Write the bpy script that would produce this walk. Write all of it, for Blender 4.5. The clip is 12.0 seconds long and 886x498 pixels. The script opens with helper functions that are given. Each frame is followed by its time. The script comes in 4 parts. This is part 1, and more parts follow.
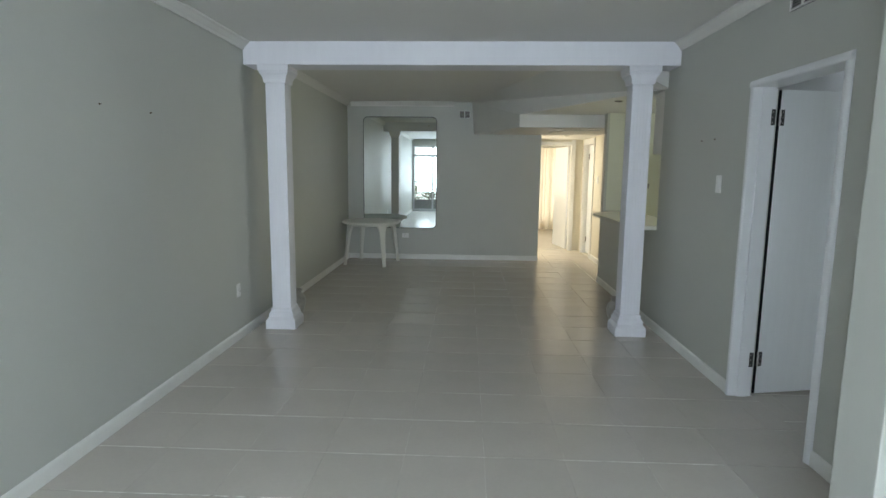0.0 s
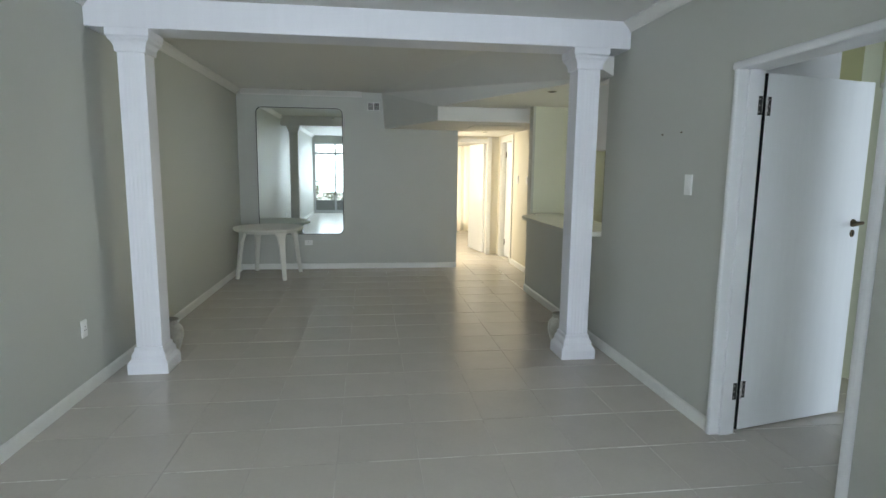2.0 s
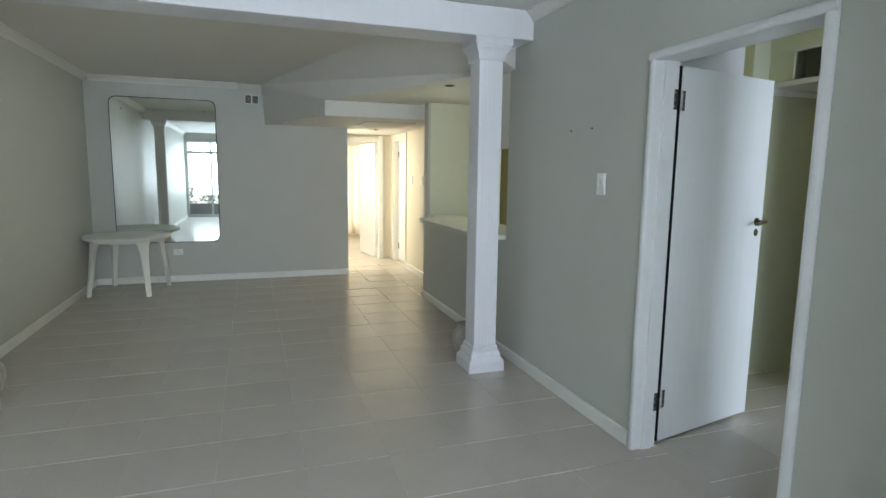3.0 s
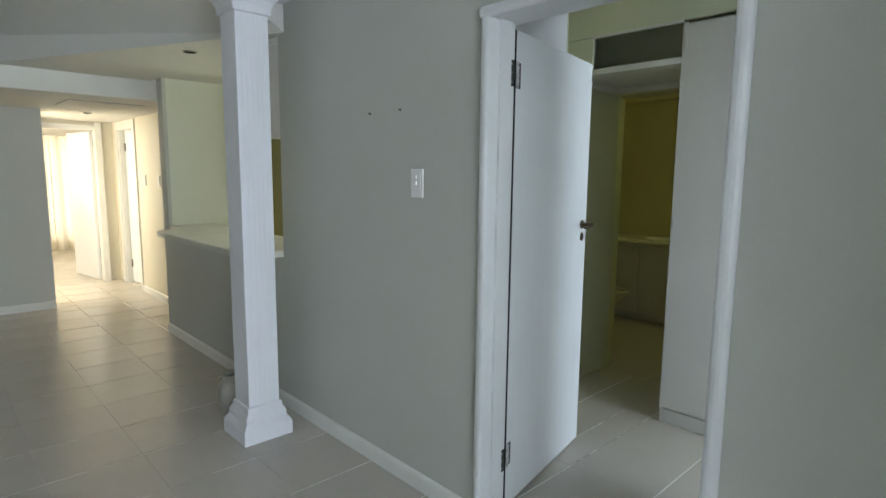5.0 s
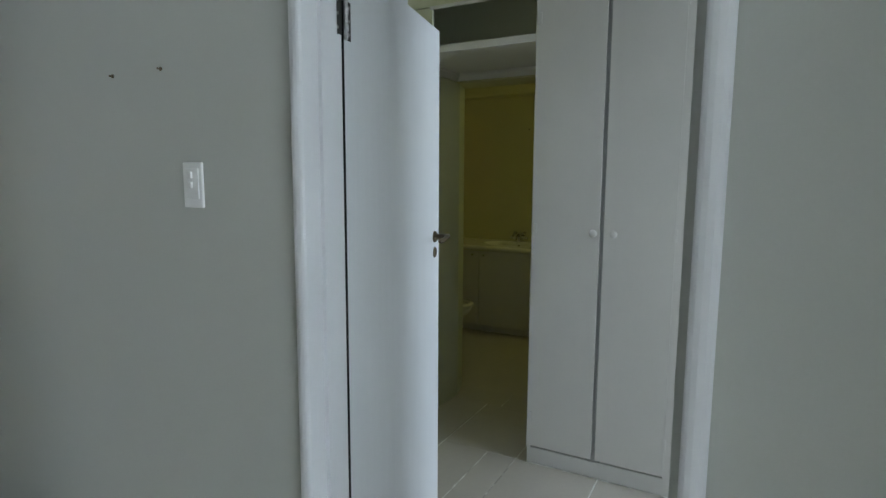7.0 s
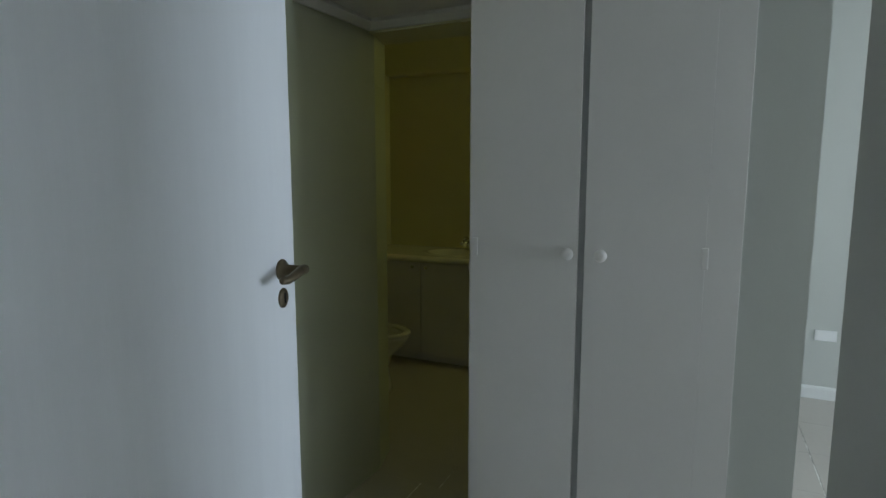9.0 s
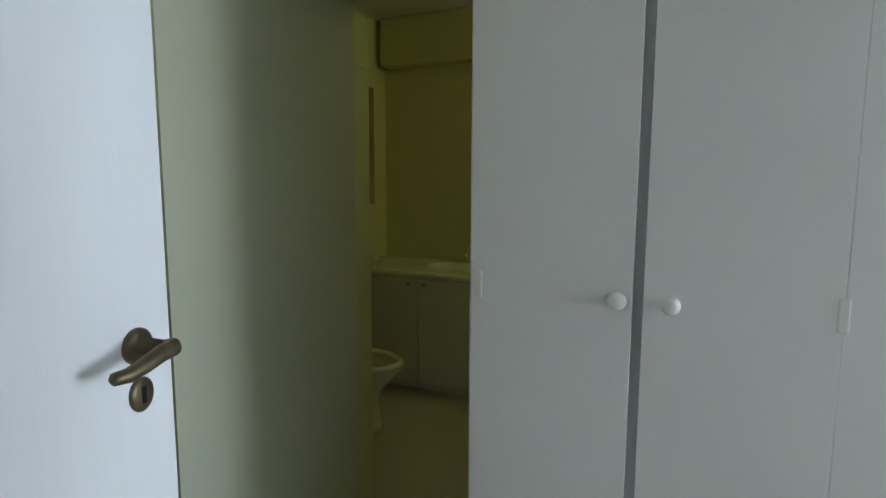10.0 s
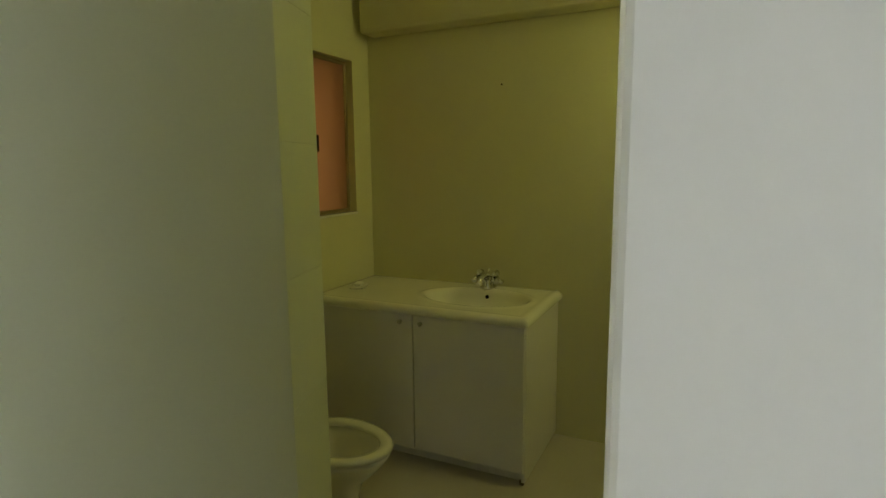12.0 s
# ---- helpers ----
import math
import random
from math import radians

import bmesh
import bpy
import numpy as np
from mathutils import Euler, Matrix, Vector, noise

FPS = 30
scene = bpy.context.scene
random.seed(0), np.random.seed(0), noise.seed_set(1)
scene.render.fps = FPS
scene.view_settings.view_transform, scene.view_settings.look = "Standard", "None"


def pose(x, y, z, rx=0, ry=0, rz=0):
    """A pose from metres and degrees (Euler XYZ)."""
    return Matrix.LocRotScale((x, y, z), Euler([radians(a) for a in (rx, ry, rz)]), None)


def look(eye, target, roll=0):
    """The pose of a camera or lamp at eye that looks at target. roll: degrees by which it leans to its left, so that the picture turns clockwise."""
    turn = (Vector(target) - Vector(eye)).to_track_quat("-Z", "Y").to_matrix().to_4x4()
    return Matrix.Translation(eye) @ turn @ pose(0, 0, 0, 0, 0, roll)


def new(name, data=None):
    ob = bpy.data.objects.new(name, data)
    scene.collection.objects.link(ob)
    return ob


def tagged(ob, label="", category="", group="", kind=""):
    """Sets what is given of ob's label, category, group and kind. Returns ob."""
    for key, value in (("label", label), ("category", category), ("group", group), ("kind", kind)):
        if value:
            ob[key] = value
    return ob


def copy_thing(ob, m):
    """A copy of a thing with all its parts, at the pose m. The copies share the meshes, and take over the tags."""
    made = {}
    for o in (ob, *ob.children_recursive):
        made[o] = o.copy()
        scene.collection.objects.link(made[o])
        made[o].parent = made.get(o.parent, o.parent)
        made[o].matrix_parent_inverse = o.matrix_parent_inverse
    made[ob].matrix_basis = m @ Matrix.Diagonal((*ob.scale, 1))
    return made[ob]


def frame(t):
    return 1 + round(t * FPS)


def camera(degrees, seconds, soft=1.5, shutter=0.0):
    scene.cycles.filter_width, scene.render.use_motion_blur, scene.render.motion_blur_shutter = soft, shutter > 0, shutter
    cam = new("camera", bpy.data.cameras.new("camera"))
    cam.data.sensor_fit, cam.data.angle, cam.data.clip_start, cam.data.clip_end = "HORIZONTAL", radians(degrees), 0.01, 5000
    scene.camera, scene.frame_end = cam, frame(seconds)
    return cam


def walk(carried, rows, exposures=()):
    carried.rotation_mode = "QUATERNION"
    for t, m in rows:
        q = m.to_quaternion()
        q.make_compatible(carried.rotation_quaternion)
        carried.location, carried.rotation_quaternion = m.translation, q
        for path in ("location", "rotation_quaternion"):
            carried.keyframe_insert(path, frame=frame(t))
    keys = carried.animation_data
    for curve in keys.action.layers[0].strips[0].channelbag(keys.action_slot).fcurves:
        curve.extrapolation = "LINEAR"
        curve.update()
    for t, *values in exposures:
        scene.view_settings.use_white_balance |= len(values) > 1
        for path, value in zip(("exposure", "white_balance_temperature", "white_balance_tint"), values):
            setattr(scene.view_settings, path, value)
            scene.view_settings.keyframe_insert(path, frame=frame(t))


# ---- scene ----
cam = camera(77.1, 12.0)
PATH = [
    (0, (0.225, 0.167, 1.51), (0.143, 2.145, 1.229), 0.6),
    (0.5, (0.191, 0.411, 1.512), (0.127, 2.39, 1.229), 0.6),
    (1, (0.166, 0.633, 1.501), (0.168, 2.613, 1.216), 0.7),
    (1.5, (0.136, 0.875, 1.492), (0.234, 2.853, 1.212), 0.7),
    (2, (0.084, 1.071, 1.5), (0.349, 3.033, 1.22), 0.7),
    (2.5, (0.072, 1.29, 1.477), (0.562, 3.209, 1.202), 0.7),
    (3, (0.119, 1.525, 1.477), (0.767, 3.398, 1.208), 0.8),
    (5, (0.44, 2.432, 1.469), (1.802, 3.873, 1.204), 0.6),
    (5.5, (0.534, 2.598, 1.46), (2.089, 3.829, 1.198), 0.5),
    (6, (0.689, 2.729, 1.441), (2.333, 3.839, 1.191), 0.3),
    (6.5, (0.842, 2.847, 1.449), (2.538, 3.877, 1.196), 0.4),
    (7, (1.007, 2.937, 1.448), (2.749, 3.889, 1.201), 0.3),
    (7.2, (1.098, 2.984, 1.451), (2.864, 3.888, 1.199), 0.2),
    (9, (2.027, 3.217, 1.417), (3.826, 4.055, 1.165), 0.0),
    (9.5, (2.296, 3.295, 1.425), (4.094, 4.137, 1.18), 0.1),
    (10, (2.528, 3.409, 1.425), (4.318, 4.268, 1.183), 0.2),
    (10.5, (2.763, 3.529, 1.429), (4.557, 4.377, 1.182), -0.6),
    (11, (2.992, 3.630, 1.446), (4.796, 4.455, 1.2), -0.5),
    (11.5, (3.209, 3.742, 1.465), (5.010, 4.570, 1.201), -0.6),
    (12, (3.385, 3.829, 1.513), (5.167, 4.686, 1.219), -0.6),
]
EXPOSURES = [
    (0.0, -0.3, 6500, 10), (1.5, -0.12, 6500, 10), (2.5, 0.08, 6500, 10), (3.0, 0.12, 6500, 10), (5.0, 0.1, 6500, 10), (5.5, -0.08, 6500, 10), (6.5, -0.25, 6450, 10), (7.2, -0.04, 6400, 10),
    (9.0, -0.62, 6400, 10), (9.5, -0.42, 6400, 10), (10.0, 0.0, 6500, 11), (10.5, 0.4, 6600, 12), (11.0, 0.74, 6900, 12), (11.5, 0.9, 7100, 13), (12.0, 1.02, 7200, 13)]
walk(cam, [(t, look(eye, target, roll)) for t, eye, target, roll in PATH], EXPOSURES)

# ---- light ----

world = bpy.data.worlds.new("sky")
world.use_nodes = True
scene.world = world
wn = world.node_tree.nodes
sky = wn.new("ShaderNodeTexSky")
sky.sky_type = "NISHITA"
sky.sun_disc = False
sky.sun_elevation = radians(38)
sky.sun_rotation = radians(60)
sky.air_density, sky.dust_density = 1.2, 3.0
wn["Background"].inputs["Strength"].default_value = 0.15
world.node_tree.links.new(sky.outputs["Color"], wn["Background"].inputs["Color"])


def lamp(name, kind, m, power, color, size=1.0, size_y=None, angle=None, spread=180):
    data = bpy.data.lights.new(name, kind)
    data.energy, data.color = power, color
    if kind == "AREA":
        data.shape, data.size, data.size_y = "RECTANGLE", size, size_y or size
        data.spread = radians(spread)
    if angle is not None:
        data.angle = angle
    ob = new(name, data)
    ob.matrix_world = m
    return ob


# hazy sun on the far side of the building, where the curtained room is
lamp("sun", "SUN", look((0, 0, 0), (-0.45, -1.0, -0.75)), 2.2, (1.0, 0.93, 0.82), angle=radians(12))
# daylight in the openings, plus fills added where no source is seen
lamp("window_light", "AREA", look((0.15, -1.78, 1.5), (0.15, 5, 0.75)), 114, (0.77, 0.88, 1.0), 3.5, 1.6, spread=165)
lamp("bedroom_light", "AREA", look((3.5, -1.40, 1.5), (3.4, 4, 1.2)), 155, (0.73, 0.86, 1.0), 1.8, 1.4)
lamp("curtain_light", "AREA", look((2.2, 14.72, 1.3), (2.1, 9, 1.0)), 38, (1.0, 0.90, 0.70), 2.3, 2.0)
# unseen west source, added to light the open leaf and the hall
lamp("far_room_side_fill", "AREA", look((0.24, 13.0, 1.5), (2.1, 11.6, 1.0)), 66, (1.0, 0.88, 0.66), 1.6, 1.3)
# unseen warm source, added to lift the hall wall and door frames
lamp("hall_side_fill", "AREA", look((1.26, 10.32, 1.15), (2.4, 9.9, 0.9)), 23, (1.0, 0.86, 0.60), 0.7, 1.7)
# invented high source that brightens the lobby walls and loft front
lamp("lobby_fill", "AREA", look((3.15, 5.46, 2.05), (3.2, 3.6, 1.9)), 1.8, (0.95, 1.0, 0.70), 0.55, 0.4)
lamp("kitchen_light", "AREA", look((4.75, 6.6, 1.6), (2, 6.6, 1.2)), 42, (0.96, 1.0, 0.82), 1.0, 1.0)
lamp("bathroom_light", "AREA", look((5.78, 6.12, 1.66), (5.7, 4, 1.2)), 0.4, (1.0, 0.58, 0.26), 0.6, 0.8)
# unseen source high on the south side, added to brighten the vanity wall
lamp("bathroom_side_fill", "AREA", look((5.95, 3.16, 2.25), (6.0, 4.8, 1.95)), 3.8, (0.95, 1.0, 0.36), 0.55, 0.45)


# ---- materials ----
def nodes(name):
    m = bpy.data.materials.new(name)
    m.use_nodes = True
    t = m.node_tree
    return m, t, t.nodes["Principled BSDF"]


def add(t, kind, **sets):
    n = t.nodes.new(kind)
    for key, value in sets.items():
        n.inputs[key.replace("_", " ")].default_value = value
    return n


def surface(name, color, rough=0.5, metal=0.0, vary=0.06, scale=3.0, grain=60.0, bump=0.15, stretch=(1, 1, 1), spec=0.5, random_tint=0.0):
    """A painted or worn surface: colour drifting at two scales, uneven gloss and a fine relief."""
    m, t, b = nodes(name)
    coord = t.nodes.new("ShaderNodeTexCoord")
    mapping = t.nodes.new("ShaderNodeMapping")
    mapping.inputs["Scale"].default_value = stretch
    t.links.new(coord.outputs["Object"], mapping.inputs["Vector"])
    big = add(t, "ShaderNodeTexNoise", Scale=scale, Detail=4.0, Roughness=0.6)
    fine = add(t, "ShaderNodeTexNoise", Scale=grain, Detail=3.0)
    for n in (big, fine):
        t.links.new(mapping.outputs["Vector"], n.inputs["Vector"])
    mix = t.nodes.new("ShaderNodeMath")
    mix.operation = "MULTIPLY_ADD"
    mix.inputs[1].default_value = 0.35
    t.links.new(fine.outputs["Fac"], mix.inputs[0])
    t.links.new(big.outputs["Fac"], mix.inputs[2])
    ramp = t.nodes.new("ShaderNodeValToRGB")
    e = ramp.color_ramp.elements
    e[0].position, e[1].position = 0.35, 1.0
    e[0].color = (*[c * (1 - vary) for c in color], 1)
    e[1].color = (*[min(1, c * (1 + vary)) for c in color], 1)
    t.links.new(mix.outputs[0], ramp.inputs["Fac"])
    out = ramp.outputs["Color"]
    if random_tint:
        info = t.nodes.new("ShaderNodeObjectInfo")
        hsv = t.nodes.new("ShaderNodeHueSaturation")
        span = t.nodes.new("ShaderNodeMapRange")
        span.inputs["To Min"].default_value, span.inputs["To Max"].default_value = 1 - random_tint, 1 + random_tint
        t.links.new(info.outputs["Random"], span.inputs["Value"])
        t.links.new(span.outputs["Result"], hsv.inputs["Value"])
        t.links.new(out, hsv.inputs["Color"])
        out = hsv.outputs["Color"]
    t.links.new(out, b.inputs["Base Color"])
    gloss = t.nodes.new("ShaderNodeMapRange")
    gloss.inputs["To Min"].default_value, gloss.inputs["To Max"].default_value = rough * 0.8, min(1, rough * 1.2)
    t.links.new(big.outputs["Fac"], gloss.inputs["Value"])
    t.links.new(gloss.outputs["Result"], b.inputs["Roughness"])
    b.inputs["Metallic"].default_value = metal
    b.inputs["Specular IOR Level"].default_value = spec
    if bump:
        bp = add(t, "ShaderNodeBump", Strength=bump, Distance=0.004)
        t.links.new(mix.outputs[0], bp.inputs["Height"])
        t.links.new(bp.outputs["Normal"], b.inputs["Normal"])
    return m


WALL = surface("wall_paint", (0.525, 0.535, 0.495), 0.5, vary=0.035, scale=1.3, grain=140, bump=0.12, spec=0.4)
LOBBY = surface("lobby_wall_paint", (0.545, 0.56, 0.43), 0.62, vary=0.035, scale=1.3, grain=140, bump=0.12, spec=0.4)
GREEN = surface("green_wall_paint", (0.62, 0.64, 0.43), 0.45, vary=0.04, scale=1.5, grain=140, bump=0.12)
BULKHEAD = surface("bulkhead_tone", (0.64, 0.635, 0.60), 0.6, vary=0.035, scale=1.2, grain=120, bump=0.1)
KITCHEN = surface("kitchen_wall_paint", (0.70, 0.71, 0.61), 0.45, vary=0.04, scale=1.5, grain=140, bump=0.12)
BATH = surface("bathroom_wall_paint", (0.64, 0.61, 0.37), 0.4, vary=0.05, scale=1.5, grain=140, bump=0.12)
LOFT = surface("loft_paint", (0.70, 0.71, 0.54), 0.4, vary=0.04, scale=3, grain=100, bump=0.08)
BRASS = surface("dull_brass", (0.36, 0.30, 0.18), 0.4, metal=0.7, vary=0.2, scale=30, grain=150, bump=0.05)
CREAM = surface("cream_wall_paint", (0.74, 0.70, 0.58), 0.5, vary=0.03, scale=1.5, grain=120, bump=0.1)
CEILING = surface("ceiling_paint", (0.71, 0.70, 0.67), 0.7, vary=0.03, scale=1.0, grain=90, bump=0.08)
WHITE = surface("white_gloss_paint", (0.75, 0.755, 0.77), 0.3, vary=0.03, scale=5, grain=120, bump=0.1)
TRIM = surface("trim_paint", (0.78, 0.78, 0.75), 0.35, vary=0.05, scale=6, grain=100, bump=0.12)
DOORW = surface("door_paint", (0.79, 0.81, 0.83), 0.3, vary=0.03, scale=4, grain=50, bump=0.12, stretch=(6, 6, 0.5))
CUPBOARD = surface("cupboard_paint", (0.755, 0.73, 0.705), 0.4, vary=0.03, scale=3, grain=90, bump=0.06)
COLUMNW = surface("column_paint", (0.765, 0.765, 0.81), 0.5, vary=0.03, scale=5, grain=60, bump=0.1, stretch=(3, 3, 0.4))
TILE = surface("floor_tile", (0.565, 0.525, 0.47), 0.24, vary=0.05, scale=2.5, grain=40, bump=0.05, random_tint=0.02)
GROUT = surface("grout", (0.66, 0.64, 0.58), 0.85, vary=0.3, scale=2.2, grain=30, bump=0.2)
_r = next(n for n in GROUT.node_tree.nodes if n.type == "VALTORGB").color_ramp.elements
_r[0].position, _r[0].color = 0.56, (0.36, 0.335, 0.29, 1)
_r[1].position, _r[1].color = 0.70, (0.88, 0.87, 0.83, 1)
GAP = surface("grey_gap_tone", (0.42, 0.43, 0.42), 0.6, vary=0.03, scale=3, grain=80, bump=0.02)
PLASTIC = surface("white_plastic", (0.74, 0.73, 0.67), 0.4, vary=0.04, scale=8, grain=200, bump=0.04)
PLATE = surface("switch_plastic", (0.84, 0.84, 0.82), 0.3, vary=0.02, scale=20, grain=200, bump=0.0)
BRONZE = surface("aged_bronze", (0.15, 0.12, 0.075), 0.46, metal=0.75, vary=0.3, scale=40, grain=200, bump=0.1)
HINGE = surface("blackened_steel", (0.035, 0.034, 0.033), 0.5, metal=0.2, vary=0.4, scale=60, grain=250, bump=0.15)
STEEL = surface("dull_steel", (0.36, 0.35, 0.33), 0.35, metal=0.9, vary=0.3, scale=50, grain=200, bump=0.1)
KNUCKLE = surface("worn_painted_steel", (0.55, 0.55, 0.54), 0.4, metal=0.3, vary=0.6, scale=60, grain=200, bump=0.2)
CHROME = surface("chrome", (0.75, 0.75, 0.74), 0.12, metal=1.0, vary=0.05, scale=20, grain=100, bump=0.0)
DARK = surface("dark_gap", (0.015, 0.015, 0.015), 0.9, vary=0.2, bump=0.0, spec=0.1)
ALU = surface("aluminium", (0.62, 0.63, 0.64), 0.4, metal=0.3, vary=0.06, scale=20, grain=150, bump=0.03)
CERAMIC = surface("ceramic", (0.76, 0.74, 0.66), 0.12, vary=0.02, scale=4, grain=50, bump=0.0)
VASE = surface("grey_glazed_clay", (0.36, 0.34, 0.30), 0.3, vary=0.35, scale=14, grain=60, bump=0.25)
COUNTER = surface("counter_laminate", (0.74, 0.73, 0.66), 0.25, vary=0.03, scale=8, grain=120, bump=0.03)
CURTAIN = surface("curtain_cloth", (0.80, 0.76, 0.66), 0.9, vary=0.05, scale=6, grain=300, bump=0.2)
_t = CURTAIN.node_tree
_n = add(_t, "ShaderNodeBsdfTranslucent", Color=(0.85, 0.80, 0.68, 1))
_m = add(_t, "ShaderNodeMixShader", Fac=0.4)
_t.links.new(_t.nodes["Principled BSDF"].outputs[0], _m.inputs[1])
_t.links.new(_n.outputs[0], _m.inputs[2])
_t.links.new(_m.outputs[0], _t.nodes["Material Output"].inputs["Surface"])
LEAF = surface("foliage", (0.14, 0.17, 0.06), 0.5, vary=0.5, scale=8, grain=60, bump=0.2)
BARK = surface("bark", (0.12, 0.09, 0.06), 0.9, vary=0.3, scale=10, grain=60, bump=0.6)
CONCRETE = surface("concrete", (0.36, 0.35, 0.33), 0.8, vary=0.12, scale=2, grain=60, bump=0.3)
GRASS = surface("far_ground", (0.42, 0.45, 0.43), 0.9, vary=0.4, scale=0.2, grain=3, bump=0.3)

MIRROR, _t, _b = nodes("mirror_glass")
_b.inputs["Base Color"].default_value = (0.80, 0.86, 0.85, 1)
_b.inputs["Metallic"].default_value, _b.inputs["Roughness"].default_value = 1.0, 0.015
GLASS, _t, _b = nodes("clear_glass")
_b.inputs["Base Color"].default_value = (0.95, 0.98, 0.97, 1)
_b.inputs["Transmission Weight"].default_value, _b.inputs["Roughness"].default_value, _b.inputs["IOR"].default_value = 1.0, 0.0, 1.05
# emission in place of the blown-out daylight beyond the balcony
BACKDROP_GLOW = bpy.data.materials.new("glowing_backdrop")
BACKDROP_GLOW.use_nodes = True
_t = BACKDROP_GLOW.node_tree
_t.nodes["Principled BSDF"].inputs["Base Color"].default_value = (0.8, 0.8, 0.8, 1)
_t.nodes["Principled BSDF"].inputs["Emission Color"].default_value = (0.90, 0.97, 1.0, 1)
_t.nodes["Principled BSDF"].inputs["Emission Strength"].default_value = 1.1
FROSTED = bpy.data.materials.new("frosted_glass")
FROSTED.use_nodes = True
_t = FROSTED.node_tree
_n = add(_t, "ShaderNodeBsdfTranslucent", Color=(0.42, 0.31, 0.20, 1))
_g = add(_t, "ShaderNodeBsdfGlossy", Color=(0.6, 0.6, 0.6, 1), Roughness=0.3)
_m = add(_t, "ShaderNodeMixShader", Fac=0.06)
_t.links.new(_n.outputs[0], _m.inputs[1])
_t.links.new(_g.outputs[0], _m.inputs[2])
_t.links.new(_m.outputs[0], _t.nodes["Material Output"].inputs["Surface"])


# ---- shape helpers ----
def box(bm, x0, x1, y0, y1, z0, z1, bevel=0.0):
    r = bmesh.ops.create_cube(bm, size=1)
    for v in r["verts"]:
        v.co = Vector(((x0 + x1) / 2 + v.co.x * (x1 - x0), (y0 + y1) / 2 + v.co.y * (y1 - y0), (z0 + z1) / 2 + v.co.z * (z1 - z0)))
    if bevel:
        edges = list({e for v in r["verts"] for e in v.link_edges})
        bmesh.ops.bevel(bm, geom=edges, offset=bevel, segments=2, affect="EDGES", profile=0.5)
    return bm


def slab(x0, x1, y0, y1, z0, z1, bevel=0.0):
    return box(bmesh.new(), x0, x1, y0, y1, z0, z1, bevel)


def turned(bm, profile, steps=24, m=None, closed=True):
    """A solid of revolution about z from (radius, height) pairs."""
    rings = []
    for r, z in profile:
        rings.append([bm.verts.new((r * math.cos(2 * math.pi * i / steps), r * math.sin(2 * math.pi * i / steps), z)) for i in range(steps)])
    for a, b in zip(rings, rings[1:]):
        for i in range(steps):
            bm.faces.new((a[i], a[(i + 1) % steps], b[(i + 1) % steps], b[i]))
    if closed:
        bm.faces.new(rings[0][::-1])
        bm.faces.new(rings[-1])
    for f in bm.faces:
        f.smooth = True
    if m is not None:
        bmesh.ops.transform(bm, matrix=m, verts=[v for ring in rings for v in ring])
    return bm


def extrude(bm, outline, depth, m=None):
    """A flat outline in x and z, given thickness along y."""
    a = [bm.verts.new((x, 0, z)) for x, z in outline]
    b = [bm.verts.new((x, depth, z)) for x, z in outline]
    n = len(outline)
    bm.faces.new(a)
    bm.faces.new(b[::-1])
    for i in range(n):
        bm.faces.new((a[i], b[i], b[(i + 1) % n], a[(i + 1) % n]))
    if m is not None:
        bmesh.ops.transform(bm, matrix=m, verts=a + b)
    return bm


def square_stack(bm, profile, cx=0.0, cy=0.0):
    """Square rings (half width, height) joined upwards: mouldings of a square column."""
    rings = [[bm.verts.new((cx + sx * h, cy + sy * h, z)) for sx, sy in ((-1, -1), (1, -1), (1, 1), (-1, 1))] for h, z in profile]
    for a, b in zip(rings, rings[1:]):
        for i in range(4):
            bm.faces.new((a[i], a[(i + 1) % 4], b[(i + 1) % 4], b[i]))
    bm.faces.new(rings[0][::-1])
    bm.faces.new(rings[-1])
    return bm


def tube(bm, points, radius, steps=8):
    """A round bar along a line of points."""
    pts = [Vector(p) for p in points]
    rings = []
    for i, p in enumerate(pts):
        d = (pts[min(i + 1, len(pts) - 1)] - pts[max(i - 1, 0)]).normalized()
        side = d.cross(Vector((0, 0, 1)))
        side = side.normalized() if side.length > 1e-3 else Vector((1, 0, 0))
        up = side.cross(d)
        r = radius[i] if isinstance(radius, (list, tuple)) else radius
        rings.append([bm.verts.new(p + side * r * math.cos(2 * math.pi * k / steps) + up * r * math.sin(2 * math.pi * k / steps)) for k in range(steps)])
    for a, b in zip(rings, rings[1:]):
        for k in range(steps):
            f = bm.faces.new((a[k], a[(k + 1) % steps], b[(k + 1) % steps], b[k]))
            f.smooth = True
    bm.faces.new(rings[0][::-1])
    bm.faces.new(rings[-1])
    return bm


def prism(bm, outline, z0, z1):
    """An upright block over an outline in plan."""
    a = [bm.verts.new((x, y, z0)) for x, y in outline]
    b = [bm.verts.new((x, y, z1)) for x, y in outline]
    n = len(outline)
    bm.faces.new(a[::-1])
    bm.faces.new(b)
    for i in range(n):
        bm.faces.new((a[i], a[(i + 1) % n], b[(i + 1) % n], b[i]))
    return bm


def run(bm, p, q, side, profile):
    """A moulding from p to q: the profile's (out, up) pairs, out towards side."""
    p, q, side = Vector(p), Vector(q), Vector(side)
    a = [bm.verts.new(p + side * o + Vector((0, 0, u))) for o, u in profile]
    b = [bm.verts.new(q + side * o + Vector((0, 0, u))) for o, u in profile]
    n = len(profile)
    bm.faces.new(a)
    bm.faces.new(b[::-1])
    for i in range(n):
        bm.faces.new((a[i], b[i], b[(i + 1) % n], a[(i + 1) % n]))
    return bm


def mesh_of(name, bm, material):
    bmesh.ops.recalc_face_normals(bm, faces=bm.faces)
    data = bpy.data.meshes.new(name)
    bm.to_mesh(data)
    bm.free()
    data.materials.append(material)
    return data


